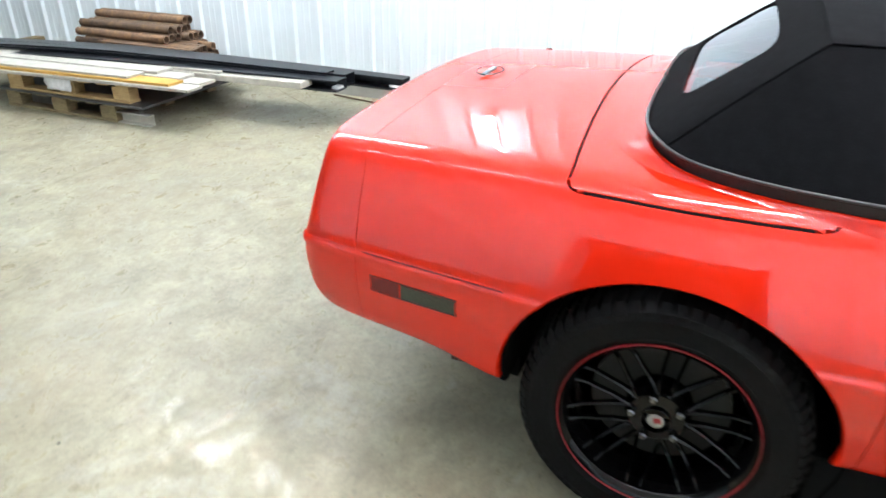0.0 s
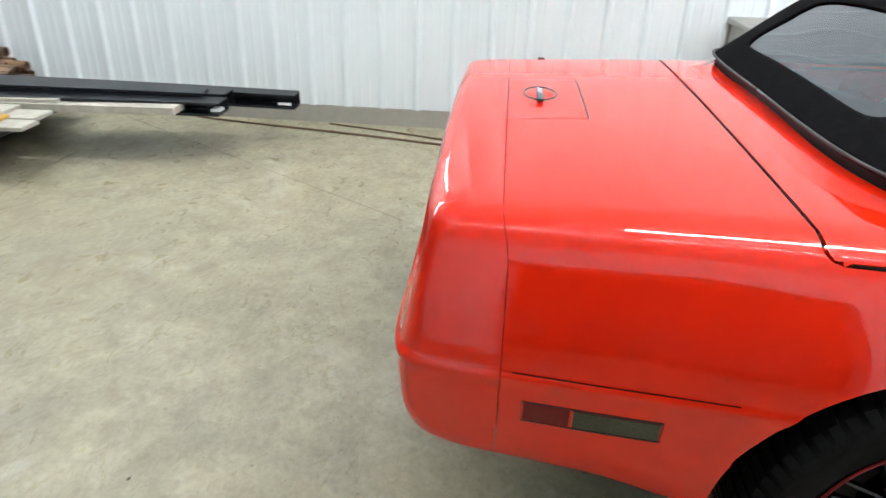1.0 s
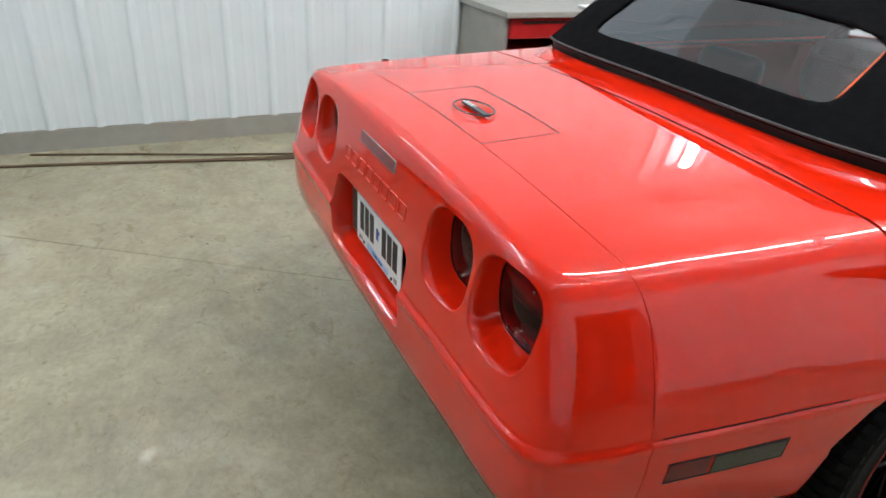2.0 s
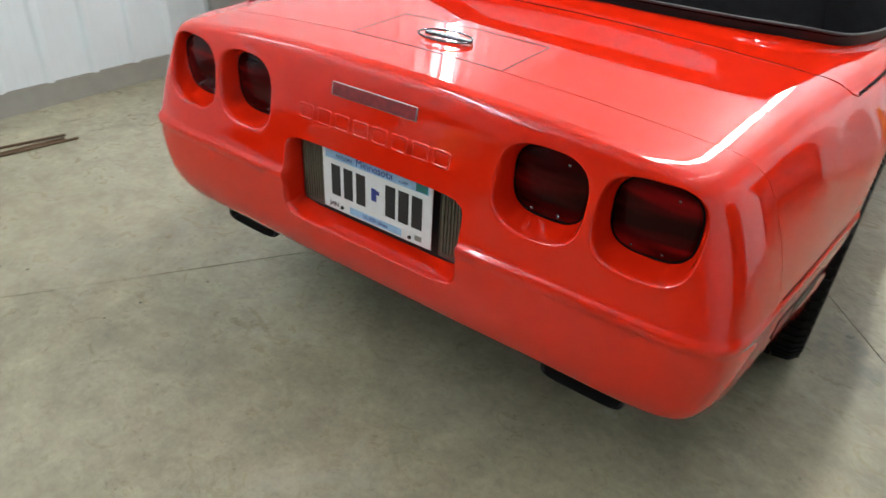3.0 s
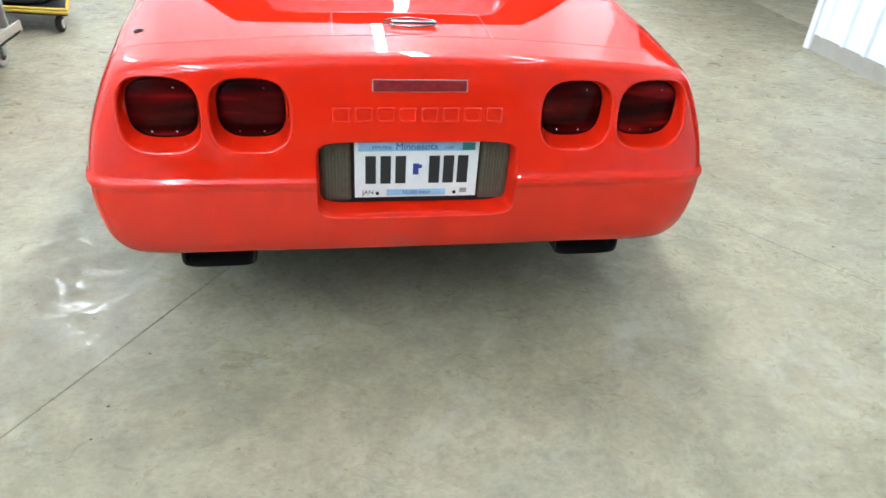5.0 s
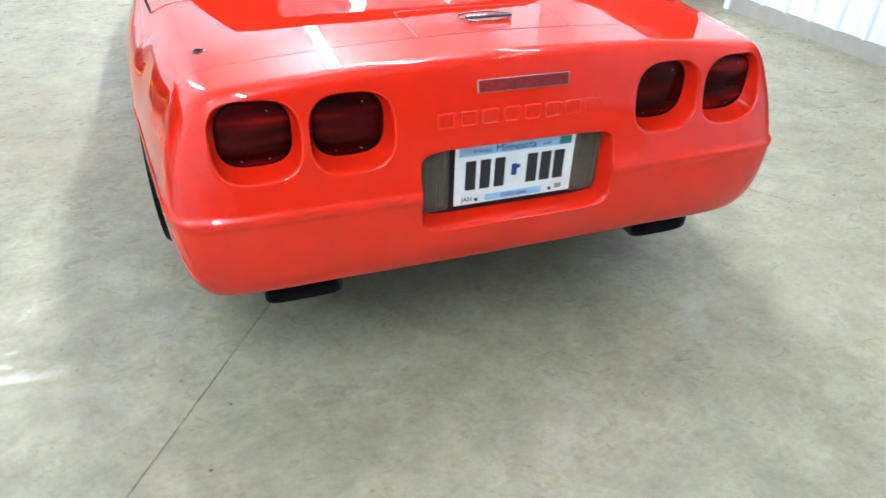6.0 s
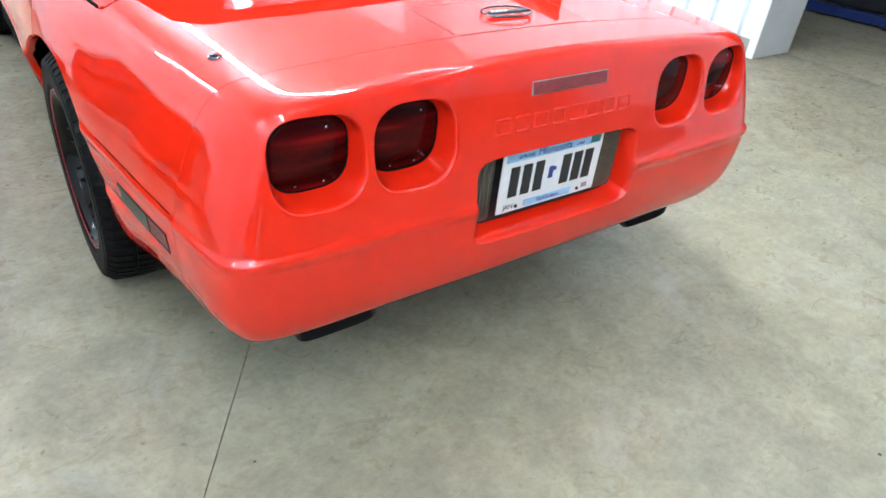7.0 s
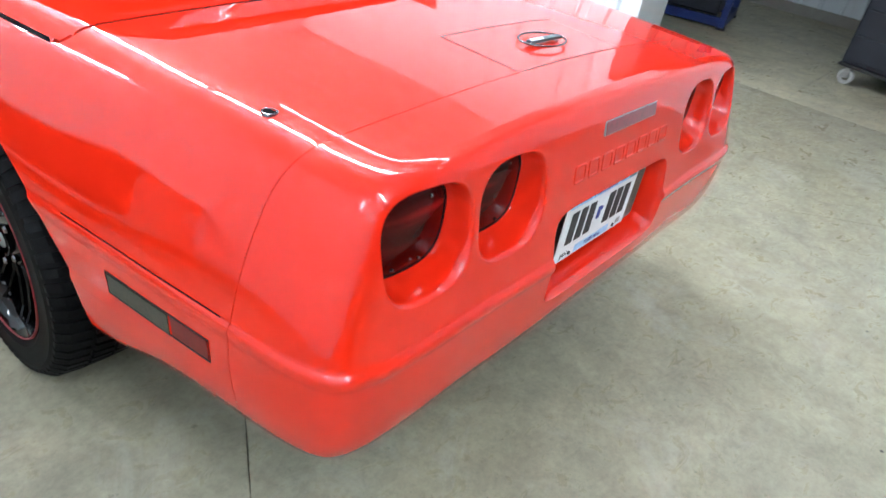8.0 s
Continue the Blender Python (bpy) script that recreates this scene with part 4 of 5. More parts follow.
# fuel door, emblem, aerial
fd = part("fuel_door", boxes((-0.196, 0.196, 0.141, 0.329, 0, 0.004)), M_PAINT, car, "red fuel filler door with a thin shut line")
bm = bmesh.new()
fx, fy = [-0.196 + 0.392 * i / 20 for i in range(21)], [0.141 + 0.188 * i / 10 for i in range(11)]
grid = [[bm.verts.new((x, y, deck_z(x, y) + 0.0003)) for y in fy] for x in fx]
for i in range(20):
    for j in range(10):
        bm.faces.new((grid[i][j], grid[i + 1][j], grid[i + 1][j + 1], grid[i][j + 1]))
edge = [e for e in bm.edges if len(e.link_faces) == 1]
extrude(bm, edge, lambda c: c + Vector((0, 0, -0.004)))
fd.data = mesh_of("fuel_door", bm, M_PAINT, True, 40)
bm = bmesh.new()
for x0, x1, y0, y1 in ((-0.199, -0.196, 0.1395, 0.333), (0.196, 0.1985, 0.1395, 0.333), (-0.196, 0.196, 0.1385, 0.141), (-0.196, 0.196, 0.329, 0.333)):
    for i in range(12):
        a0, a1 = x0 + (x1 - x0) * i / 12, x0 + (x1 - x0) * (i + 1) / 12
        bm.faces.new([bm.verts.new((x, y, deck_z(x, y) + 0.0007)) for x, y in ((a0, y0), (a1, y0), (a1, y1), (a0, y1))])
part("shut_line", bm, M_BLACK, fd, "dark shut line")
ey, ez = 0.222, deck_z(0, 0.222) + 0.004
bm = bmesh.new()
tube(bm, [(0.066 * math.cos(a * math.tau / 40), ey + 0.042 * math.sin(a * math.tau / 40), ez + 0.004) for a in range(40)], 0.0022, 8, closed=True)
em = part("deck_emblem", bm, M_NUT, fd, "oval dark chrome badge with plain crossed flags", True)
bm = boxes((-0.050, 0.068, ey - 0.008, ey + 0.008, ez + 0.001, ez + 0.007), bevel=0.0015)
flag = part("flag", bm, M_SLATE, em, "dark grey enamel flag band with pale checks")
bm = bmesh.new()
for k in range(4):
    for r_ in (0, 1):
        x0, y0 = -0.048 + k * 0.013 + r_ * 0.0065, ey - 0.0065 + r_ * 0.0067
        box(bm, x0, x0 + 0.0065, y0, y0 + 0.0063, ez + 0.0065, ez + 0.0076)
part("check", bm, M_PLATE, em, "pale enamel checks")
bm = bmesh.new()
az = deck_z(-0.665, 0.25)
lathe(bm, [(az - 0.004, 0.0100), (az + 0.0008, 0.0100), (az + 0.0014, 0.0112), (az + 0.0010, 0.0128), (az - 0.004, 0.0132)], 24, "z", -0.665, 0.25, 0.001)
aer = part("aerial_socket", fix(bm), M_NUT, car, "small round aerial socket with a dark hole", True, 40)
bm = bmesh.new()
bm.faces.new([bm.verts.new((-0.665 + 0.0102 * math.cos(k * math.tau / 16), 0.25 + 0.0102 * math.sin(k * math.tau / 16), az + 0.0009)) for k in range(16)])
part("hole", bm, M_WELL, aer, "black hole")

# exhaust tips
for s in (-1, 1):
    bm = bmesh.new()
    rows_ = []
    prof = [(0.32, 1.0), (0.052, 1.0), (0.048, 0.97), (0.052, 0.92), (0.30, 0.90)]
    for y, q in prof:
        ring = []
        for a in range(36):
            c, d = math.cos(a * math.tau / 36), math.sin(a * math.tau / 36)
            k = 1 / (abs(c) ** 5 + abs(d) ** 5) ** 0.2
            ring.append(bm.verts.new((s * 0.514 + c * k * 0.097 * q, y + 0.0, 0.305 + d * k * 0.033 * q)))
        rows_.append(ring)
    for a, b in zip(rows_, rows_[1:]):
        for k in range(36):
            bm.faces.new((a[k], a[(k + 1) % 36], b[(k + 1) % 36], b[k]))
    bm.faces.new(rows_[-1])
    part("exhaust_tip", fix(bm), M_BLACK, car, "sooty black exhaust tip", True, 40)


# wheels
def wheel():
    w = thing("wheel", "", "")
    bm = bmesh.new()
    prof = [(-0.155, 0.222), (-0.1625, 0.234), (-0.1655, 0.238), (-0.1645, 0.242), (-0.1665, 0.262), (-0.1655, 0.280), (-0.1665, 0.282), (-0.160, 0.300), (-0.145, 0.311), (-0.11, 0.3155), (0.0, 0.3170)]
    prof = prof + [(-a, r) for a, r in prof[-2::-1]]
    lathe(bm, prof, 72)
    tyre = part("tyre", fix(bm), M_TYRE, w, "black radial tyre", True, 30)
    # directional tread: centre, middle and shoulder blocks on each side
    bm = bmesh.new()
    pitch = math.tau / 64
    for k in range(64):
        for side_ in (-1, 1):
            for x0, x1, r0, r1, lag, arc, skew in ((0.005, 0.040, 0.3245, 0.3245, 0.0, 0.70, 0.35), (0.047, 0.092, 0.3245, 0.3235, 0.35, 0.66, 0.30), (0.100, 0.142, 0.3230, 0.3185, 0.65, 0.62, 0.15), (0.142, 0.1635, 0.3185, 0.3000, 0.80, 0.62, 0.0)):
                a0 = (k + lag + (0.5 if side_ > 0 else 0)) * pitch
                vs = []
                for x, r, sk in ((x0, r0, 0.0), (x1, r1, skew * pitch)):
                    for da in (0.0, arc * pitch):
                        for dr in (-0.011, 0.0):
                            vs.append(bm.verts.new((side_ * x, (r + dr) * math.cos(a0 + da + sk), (r + dr) * math.sin(a0 + da + sk))))
                for f in ((0, 1, 3, 2), (4, 6, 7, 5), (0, 4, 5, 1), (2, 3, 7, 6), (1, 5, 7, 3)):
                    bm.faces.new([vs[m] for m in f])
    part("tread", fix(bm), M_TYRE, tyre, "chunky angled tread blocks")
    bm = bmesh.new()
    lathe(bm, [(0.1600, 0.2180), (0.1622, 0.2190), (0.1630, 0.2203), (0.1622, 0.2216), (0.158, 0.2224)], 72)
    part("red_stripe", fix(bm), M_STRIPE, tyre, "thin red ring round the rim", True)
    bm = bmesh.new()
    lathe(bm, [(-0.15, 0.215), (-0.05, 0.195), (0.10, 0.197), (0.135, 0.206), (0.157, 0.217), (0.160, 0.2155), (0.150, 0.2045), (0.135, 0.200), (0.10, 0.192), (-0.05, 0.190), (-0.15, 0.21)], 72)
    rim_ = part("rim", fix(bm), M_GLOSS, w, "gloss black mesh-spoke alloy rim", True, 40)
    bm = bmesh.new()
    for k in range(10):
        base_a = k * math.tau / 10
        for side_ in (-1, 1):
            rows_ = []
            for t, x, hw, th in ((0.0, 0.118, 0.0060, 0.018), (0.35, 0.115, 0.0040, 0.016), (0.8, 0.125, 0.0036, 0.016), (1.0, 0.140, 0.0050, 0.014)):
                r = 0.048 + t * 0.156
                off = side_ * (0.0260 - 0.0085 * t) * (1 if k % 2 else 0.55) + (0.012 * side_ * t if k % 2 == 0 else 0)
                c, s = math.cos(base_a), math.sin(base_a)
                rows_.append([bm.verts.new((x + dx, r * c - (off + dw) * s, r * s + (off + dw) * c)) for dx, dw in ((0.0, 0.0), (-0.004, hw), (-th, hw), (-th, -hw), (-0.004, -hw))])
            for a, b in zip(rows_, rows_[1:]):
                for q in range(5):
                    bm.faces.new((a[q], a[(q + 1) % 5], b[(q + 1) % 5], b[q]))
    part("spokes", fix(bm), M_GLOSS, rim_, "paired thin black spokes")
    bm = bmesh.new()
    lathe(bm, [(0.02, 0.078), (0.098, 0.074), (0.118, 0.062), (0.122, 0.034), (0.130, 0.0335), (0.1315, 0.031)], 40)
    part("hub", fix(bm), M_GLOSS, rim_, "", True, 40)
    bm = bmesh.new()
    lathe(bm, [(0.1305, 0.019), (0.133, 0.017), (0.134, 0.001)], 32)
    part("hub_cap", fix(bm), M_GREYPAINT, rim_, "silver hub cap with a plain red mark", True, 50)
    bm = boxes((0.135, 0.1365, -0.004, 0.013, -0.003, 0.012), bevel=0.0006)
    part("cap_mark", bm, M_STRIPE, rim_)
    for k in range(5):
        a = k * math.tau / 5 + 0.35
        bm = bmesh.new()
        lathe(bm, [(0.10, 0.0105), (0.131, 0.0100), (0.134, 0.007), (0.134, 0.001)], 6, "x", 0, 0.057 * math.cos(a), 0.057 * math.sin(a))
        part("lug_nut", fix(bm), M_NUT, rim_)
    bm = bmesh.new()
    lathe(bm, [(0.04, 0.16), (0.04, 0.07), (0.055, 0.07), (0.055, 0.16), (0.04, 0.16)], 48)
    part("brake_disc", fix(bm), M_DISC, w, "dull grey brake disc")
    return w


def join_wheel(src, m):
    src.parent = car
    src.matrix_basis = m


first = wheel()
tagged(first, "black alloy wheel with a thin red rim ring")
for k, (s, hub) in enumerate(((1, HUB_Y), (-1, HUB_Y), (1, FRONT_Y), (-1, FRONT_Y))):
    m = pose(s * 0.699, hub, HUB_Z, 12 if k == 0 else 40 * k, 0, 0) if s > 0 else pose(s * 0.699, hub, HUB_Z, 30 * k, 0, 180)
    if k == 0:
        join_wheel(first, m)
    else:
        c = copy_thing(first, m)
        c.parent = car

# soft top
BASE = [(0, 0.770, 0.915), (0.30, 0.772, 0.913), (0.48, 0.785, 0.911), (0.60, 0.82, 0.907), (0.68, 0.89, 0.894), (0.725, 1.0, 0.886), (0.755, 1.15, 0.882), (0.775, 1.35, 0.886), (0.772, 1.7, 0.91), (0.74, 2.1, 0.915), (0.70, 2.45, 0.92)]


def top_profile(u, v):
    """u runs round the base (0 behind, 1 at the windscreen), v from the base to the crown line."""
    n = len(BASE) - 1
    f = u * n
    i = min(n - 1, int(f))
    t = f - i
    p0, p1, p2, p3 = (Vector(BASE[max(0, min(n, i + k))]) for k in (-1, 0, 1, 2))
    if i == 0:
        p0 = Vector((-BASE[1][0], BASE[1][1], BASE[1][2]))
    b = 0.5 * (2 * p1 + (p2 - p0) * t + (2 * p0 - 5 * p1 + 4 * p2 - p3) * t * t + (3 * p1 - p0 - 3 * p2 + p3) * t ** 3)
    # the roof edge above this place on the base
    ry = max(1.115, b.y * 0.96 + 0.02) if b.y > 0.95 else 1.115
    rx = min(b.x * 0.93, 0.57 - 0.03 * smoothstep(1.5, 2.4, ry))
    rz = 1.180 - 0.048 * (rx / 0.57) ** 2 - 0.035 * smoothstep(1.8, 2.4, ry)
    e = Vector((rx, ry, rz))
    p = b.lerp(e, v)
    d = math.sin(math.pi * v) * 0.005
    p.z += d
    p.x += d * 0.9 * (b.x / 0.75) ** 3
    return p


U, V = 64, 16


def in_window(p):
    """The clear rear window: rounded, in the sloping rear face."""
    t = (p.y - 0.936) / 0.096
    hw = 0.424 - 0.01 * t
    return (abs(p.x / hw) ** 7 + abs(t) ** 7) ** (1 / 7) if p.y < 1.06 else 9


def top_mesh():
    bm = bmesh.new()
    grid = {}
    for s in (1, -1):
        for i in range(U * 2 + 1):
            for j in range(V * 2 + 1):
                p = top_profile(i / (U * 2), j / (V * 2))
                grid[(s, i, j)] = bm.verts.new((s * p.x, p.y, p.z)) if not (s < 0 and i == 0) else grid[(1, i, j)]
        for i in range(U * 2):
            for j in range(V * 2):
                q = [grid[(s, i, j)], grid[(s, i + 1, j)], grid[(s, i + 1, j + 1)], grid[(s, i, j + 1)]]
                bm.faces.new(q if s > 0 else q[::-1])
    n = 24
    for i in range(U * 2):
        rows_ = []
        for ii in (i, i + 1):
            a, b = grid[(-1, ii, V * 2)], grid[(1, ii, V * 2)]
            row = [a]
            for k in range(1, n):
                t = k / n
                if a is b:
                    row.append(a)
                else:
                    p = a.co.lerp(b.co, t)
                    key = ("r", ii, k)
                    if key not in grid:
                        grid[key] = bm.verts.new(p + Vector((0, 0, 0.048 * (a.co.x / 0.57) ** 2 * (1 - (2 * t - 1) ** 2))))
                    row.append(grid[key])
            rows_.append(row + [b])
        for k in range(n):
            q = [rows_[0][k], rows_[0][k + 1], rows_[1][k + 1], rows_[1][k]]
            q = [v for m, v in enumerate(q) if v not in q[:m]]
            if len(q) > 2 and (q[0].co - q[2].co).length > 1e-5:
                try:
                    bm.faces.new(q)
                except ValueError:
                    pass
    return bm


bm = top_mesh()
cut(bm, None, in_window, None, lambda c: abs(c.x) < 0.54 and c.y < 1.055)
soft = part("soft_top", fix(bm), M_CLOTH, car, "black canvas soft top", True, 50)
md = soft.modifiers.new("thickness", "SOLIDIFY")
md.thickness, md.offset = 0.006, -1
# window sheet just under the canvas
bm = bmesh.new()
vs = []
for j in range(19):
    row = []
    for k in range(-16, 17):
        p = top_profile(abs(k) / 16 * 0.235, 0.08 + 0.84 * j / 18)
        wave = 0.0005 * math.sin(p.y * 60 + k * 0.2)
        row.append(bm.verts.new((math.copysign(p.x, k), p.y + 0.004, p.z - 0.0048 + wave)))
    vs.append(row)
for a, c in zip(vs, vs[1:]):
    for k in range(32):
        bm.faces.new((a[k], a[k + 1], c[k + 1], c[k]))
win = part("rear_window", bm, M_VINYL, soft, "slightly wavy clear plastic rear window", True)
win.visible_shadow = False
bm = boxes((-0.62, 0.62, 0.84, 1.32, 0.70, 0.80), bevel=0.02)
part("rear_shelf", fix(bm), M_WELL, car, "black carpeted shelf behind the seats")
def skin_z(x, y):
    """Height of the deck or of the shoulder beside it."""
    p = min((q for q in OUTLINE if q.x > 0.5), key=lambda q: abs(q.y - y))
    pts = [body_point(p, lv) for lv in LEVELS[::-1]]
    if x <= pts[0].x:
        return deck_z(x, y)
    for a, b in zip(pts, pts[1:]):
        if a.x <= x <= b.x:
            return a.z + (b.z - a.z) * (x - a.x) / max(1e-6, b.x - a.x)
    return pts[0].z


# the red lid rises in a rolled lip towards the canvas
bm = bmesh.new()
for s in (1, -1):
    rows_ = []
    for u in range(0, 46):
        p, q = top_profile(u / 60, 0.0), top_profile((u + 0.5) / 60, 0.0)
        d = Vector((q.x - p.x, q.y - p.y, 0)).normalized()
        out = Vector((d.y, -d.x, 0))
        row = []
        for k in range(8):
            w = k / 7
            g = p + out * ((0.075 - 0.055 * smoothstep(0.5, 0.72, p.x)) * (1 - w) - 0.004)
            z = skin_z(g.x, g.y) + 0.0006
            row.append(bm.verts.new((s * max(0.0, g.x), g.y, z + (p.z - 0.023 - z) * smoothstep(0.0, 1.2, w))))
        rows_.append(row)
    for a, b in zip(rows_, rows_[1:]):
        for k in range(7):
            bm.faces.new((a[k], b[k], b[k + 1], a[k + 1]))
part("lid_lip", fix(bm), M_PAINT, car, "", True)
# welt along the base
bm = bmesh.new()
tube(bm, [top_profile(u / 60, 0.0) + Vector((0, -0.003, 0.004)) for u in range(0, 46)], 0.0038, 8)
tube(bm, [Vector((-p.x, p.y, p.z)) for p in (top_profile(u / 60, 0.0) + Vector((0, -0.003, 0.004)) for u in range(0, 46))], 0.0038, 8)
part("welt", bm, M_PIPING, soft, "grey edge welt", True)
bm = bmesh.new()
for s in (1, -1):
    rows_ = []
    for u in range(0, 61):
        p = top_profile(u / 60, 0.0)
        g = top_profile(u / 60, 0.0)
        rows_.append((bm.verts.new((s * p.x, p.y + 0.006, p.z - 0.001)), bm.verts.new((s * p.x * 0.99, p.y + 0.02, deck_z(p.x, p.y) - 0.02))))
    for a, b in zip(rows_, rows_[1:]):
        bm.faces.new((a[0], b[0], b[1], a[1]))
part("base_seal", bm, M_BLACK, soft, "black rubber base seal")
# stitched seam from the rear corner to the roof edge
for s in (1, -1):
    bm = bmesh.new()
    tube(bm, [Vector((s * p.x, p.y, p.z + 0.002)) for p in (top_profile(0.34, v / 12) for v in range(13))], 0.003, 6)
    tube(bm, [Vector((s * p.x, p.y, p.z + 0.001)) for p in (top_profile(u / 60, 1.0) for u in range(20, 61))], 0.003, 6)
    part("stitched_seam", bm, M_CLOTH, soft, "", True)

# windscreen and side glass
bm = bmesh.new()
rows_ = [[bm.verts.new((x, 2.62 - 0.10 * (x / 0.7) ** 2 - (z - 0.90) * 0.62 + 0.0, z)) for x in (-0.70, -0.45, -0.15, 0.15, 0.45, 0.70)] for z in (0.89, 1.0, 1.13)]
for a, b in zip(rows_, rows_[1:]):
    for k in range(5):
        bm.faces.new((a[k], a[k + 1], b[k + 1], b[k]))
ws = part("windscreen", bm, M_GLASS, car, "clear windscreen", True)
ws.visible_shadow = False
bm = bmesh.new()
tube(bm, [(-0.73, 2.52, 0.89), (-0.68, 2.39, 1.10), (-0.45, 2.44, 1.14), (0, 2.475, 1.15), (0.45, 2.44, 1.14), (0.68, 2.39, 1.10), (0.73, 2.52, 0.89)], 0.022, 8)
part("windscreen_frame", bm, M_BLACK, car, "", True)
for s in (1, -1):
    bm = bmesh.new()
    bm.faces.new([bm.verts.new(p) for p in ((s * 0.745, 1.36, 0.90), (s * 0.735, 2.45, 0.90), (s * 0.56, 2.35, 1.115), (s * 0.58, 1.45, 1.135))])
    g = part("side_window", bm, M_GLASS, car, "clear side window")
    g.visible_shadow = False

# cabin
for s in (1, -1):
    bm = bmesh.new()
    box(bm, s * 0.36 - 0.25, s * 0.36 + 0.25, 1.45, 1.95, 0.36, 0.52, 0.05, 3)
    box(bm, s * 0.36 - 0.24, s * 0.36 + 0.24, 1.36, 1.50, 0.45, 0.80, 0.05, 3)
    seat = part("seat", bm, M_LEATHER, car, "black leather bucket seat", True, 50)
    bm = bmesh.new()
    box(bm, s * 0.36 - 0.13, s * 0.36 + 0.13, 1.37, 1.45, 0.79, 0.90, 0.035, 3)
    part("headrest", bm, M_LEATHER, seat, "", True, 50)
bm = bmesh.new()
box(bm, -0.70, 0.70, 2.22, 2.6, 0.60, 0.86, 0.05, 3)
box(bm, -0.14, 0.14, 1.3, 2.3, 0.4, 0.60, 0.03, 2)
part("dashboard", bm, M_BLACK, car, "black moulded dashboard", True, 50)
bm = bmesh.new()
c0 = Vector((-0.36, 2.06, 0.82))
tilt = Euler((radians(62), 0, 0)).to_matrix()
tube(bm, [c0 + tilt @ Vector((0.185 * math.cos(a * math.tau / 36), 0.185 * math.sin(a * math.tau / 36), 0)) for a in range(36)], 0.014, 8, closed=True)
tube(bm, [c0 + tilt @ Vector((-0.18, 0, 0)), c0, c0 + tilt @ Vector((0.18, 0, 0))], 0.014, 6)
tube(bm, [c0 + tilt @ Vector((0, 0, 0.005)), c0 + tilt @ Vector((0, 0, -0.25))], 0.04, 10)
part("steering_wheel", bm, M_LEATHER, car, "black steering wheel", True, 50)
bm = bmesh.new()
tube(bm, [p + Vector((-0.004, 0.006, -0.007)) for p in (top_profile(0.170, 0.28 + 0.5 * k / 8) for k in range(9))], 0.005, 6)
part("window_binding", bm, M_ORANGE, soft, "orange-brown edge binding inside the window", True)

# ---- steel and timber store by the west wall ----
def pallet(name, label, mat, at, rz, w=1.02, d=1.05):
    p = thing(name, label, "pallet", at, rz)
    for x in (-w / 2 + 0.05, 0, w / 2 - 0.05):
        for y in (-d / 2 + 0.07, 0, d / 2 - 0.07):
            part("block", boxes((x - 0.045, x + 0.045, y - 0.07, y + 0.07, 0.018, 0.105), bevel=0.004), mat, p)
    for x in (-w / 2 + 0.05, 0, w / 2 - 0.05):
        part("bottom_board", boxes((x - 0.05, x + 0.05, -d / 2, d / 2, 0.0, 0.018), bevel=0.002), mat, p)
    for k in range(7):
        y = -d / 2 + 0.05 + k * (d - 0.1) / 6
        part("top_board", boxes((-w / 2, w / 2, y - 0.048, y + 0.048, 0.106, 0.124), bevel=0.002), mat, p)
    return p


pallet("pallet", "weathered grey-brown wooden pallet on the floor", M_PALLET_OLD, (-1.69, -3.37, 0), 0)
tagged(part("steel_sheet", boxes((-2.30, -1.15, -3.92, -2.56, 0.1255, 0.142), bevel=0.002), M_SHEET), "dark steel sheets lying on the lower pallet", "steel sheet")
bm = bmesh.new()
for z0, z1, w in ((0.0, 0.006, 0.05), (0.006, 0.07, 0.006), (0.07, 0.076, 0.05)):
    box(bm, -1.24, -1.24 + w, -2.86, -2.56, z0 + 0.0, z1)
tagged(part("steel_channel", bm, M_BOARD), "short white steel channel leaning at the pallet end", "steel channel")
pallet("pallet", "pale yellow wooden pallet lying on steel sheets", M_PALLET, (-1.67, -3.26, 0.1425), 1.5, 1.0, 1.1)
bm = bmesh.new()
vs = []
for i in range(9):
    y = -3.42 + i * 0.03
    vs.append([bm.verts.new((-1.155 + 0.006 * math.sin(i * 1.9 + k), y + 0.006 * math.sin(k * 2.1), 0.268 - k * 0.018)) for k in range(6)])
for a, b in zip(vs, vs[1:]):
    for k in range(5):
        bm.faces.new((a[k], a[k + 1], b[k + 1], b[k]))
pp = tagged(part("paper_sheet", bm, M_PAPER, None, "", True), "crumpled white paper sheet on the pallet edge", "paper")
md = pp.modifiers.new("thickness", "SOLIDIFY")
md.thickness = 0.002

Z0 = 0.268
BOARDS = [
    (-1.20, -1.34, -4.9, -2.20, Z0, 0.020, M_BOARD, "white primed board"), (-1.36, -1.52, -5.0, -2.24, Z0, 0.020, M_BOARD, "white primed board"),
    (-1.22, -1.36, -4.9, -2.36, Z0 + 0.021, 0.018, M_YBOARD, "yellow varnished board"), (-1.38, -1.54, -5.0, -2.42, Z0 + 0.021, 0.018, M_BOARD, "white primed board"),
    (-1.24, -1.40, -4.95, -2.70, Z0 + 0.040, 0.016, M_BOARD, "white primed board"), (-1.56, -1.70, -5.1, -1.62, Z0, 0.040, M_BOARD, "long white primed board"),
    (-1.58, -1.72, -5.1, -2.25, Z0 + 0.041, 0.018, M_BOARD, "white primed board"), (-1.42, -1.57, -5.0, -2.62, Z0 + 0.041, 0.018, M_BOARD, "white primed board"),
]
for x1, x0, y0, y1, z, h, mat, lab in BOARDS:
    bm = boxes((x0, x1, y0, y1, z, z + h), bevel=0.002)
    for v in bm.verts:
        v.co.x += (-2.2 - v.co.y) * 0.075
    tagged(part("board", bm, mat), lab + " stacked on the pallet", "board", "boards on the pallet")


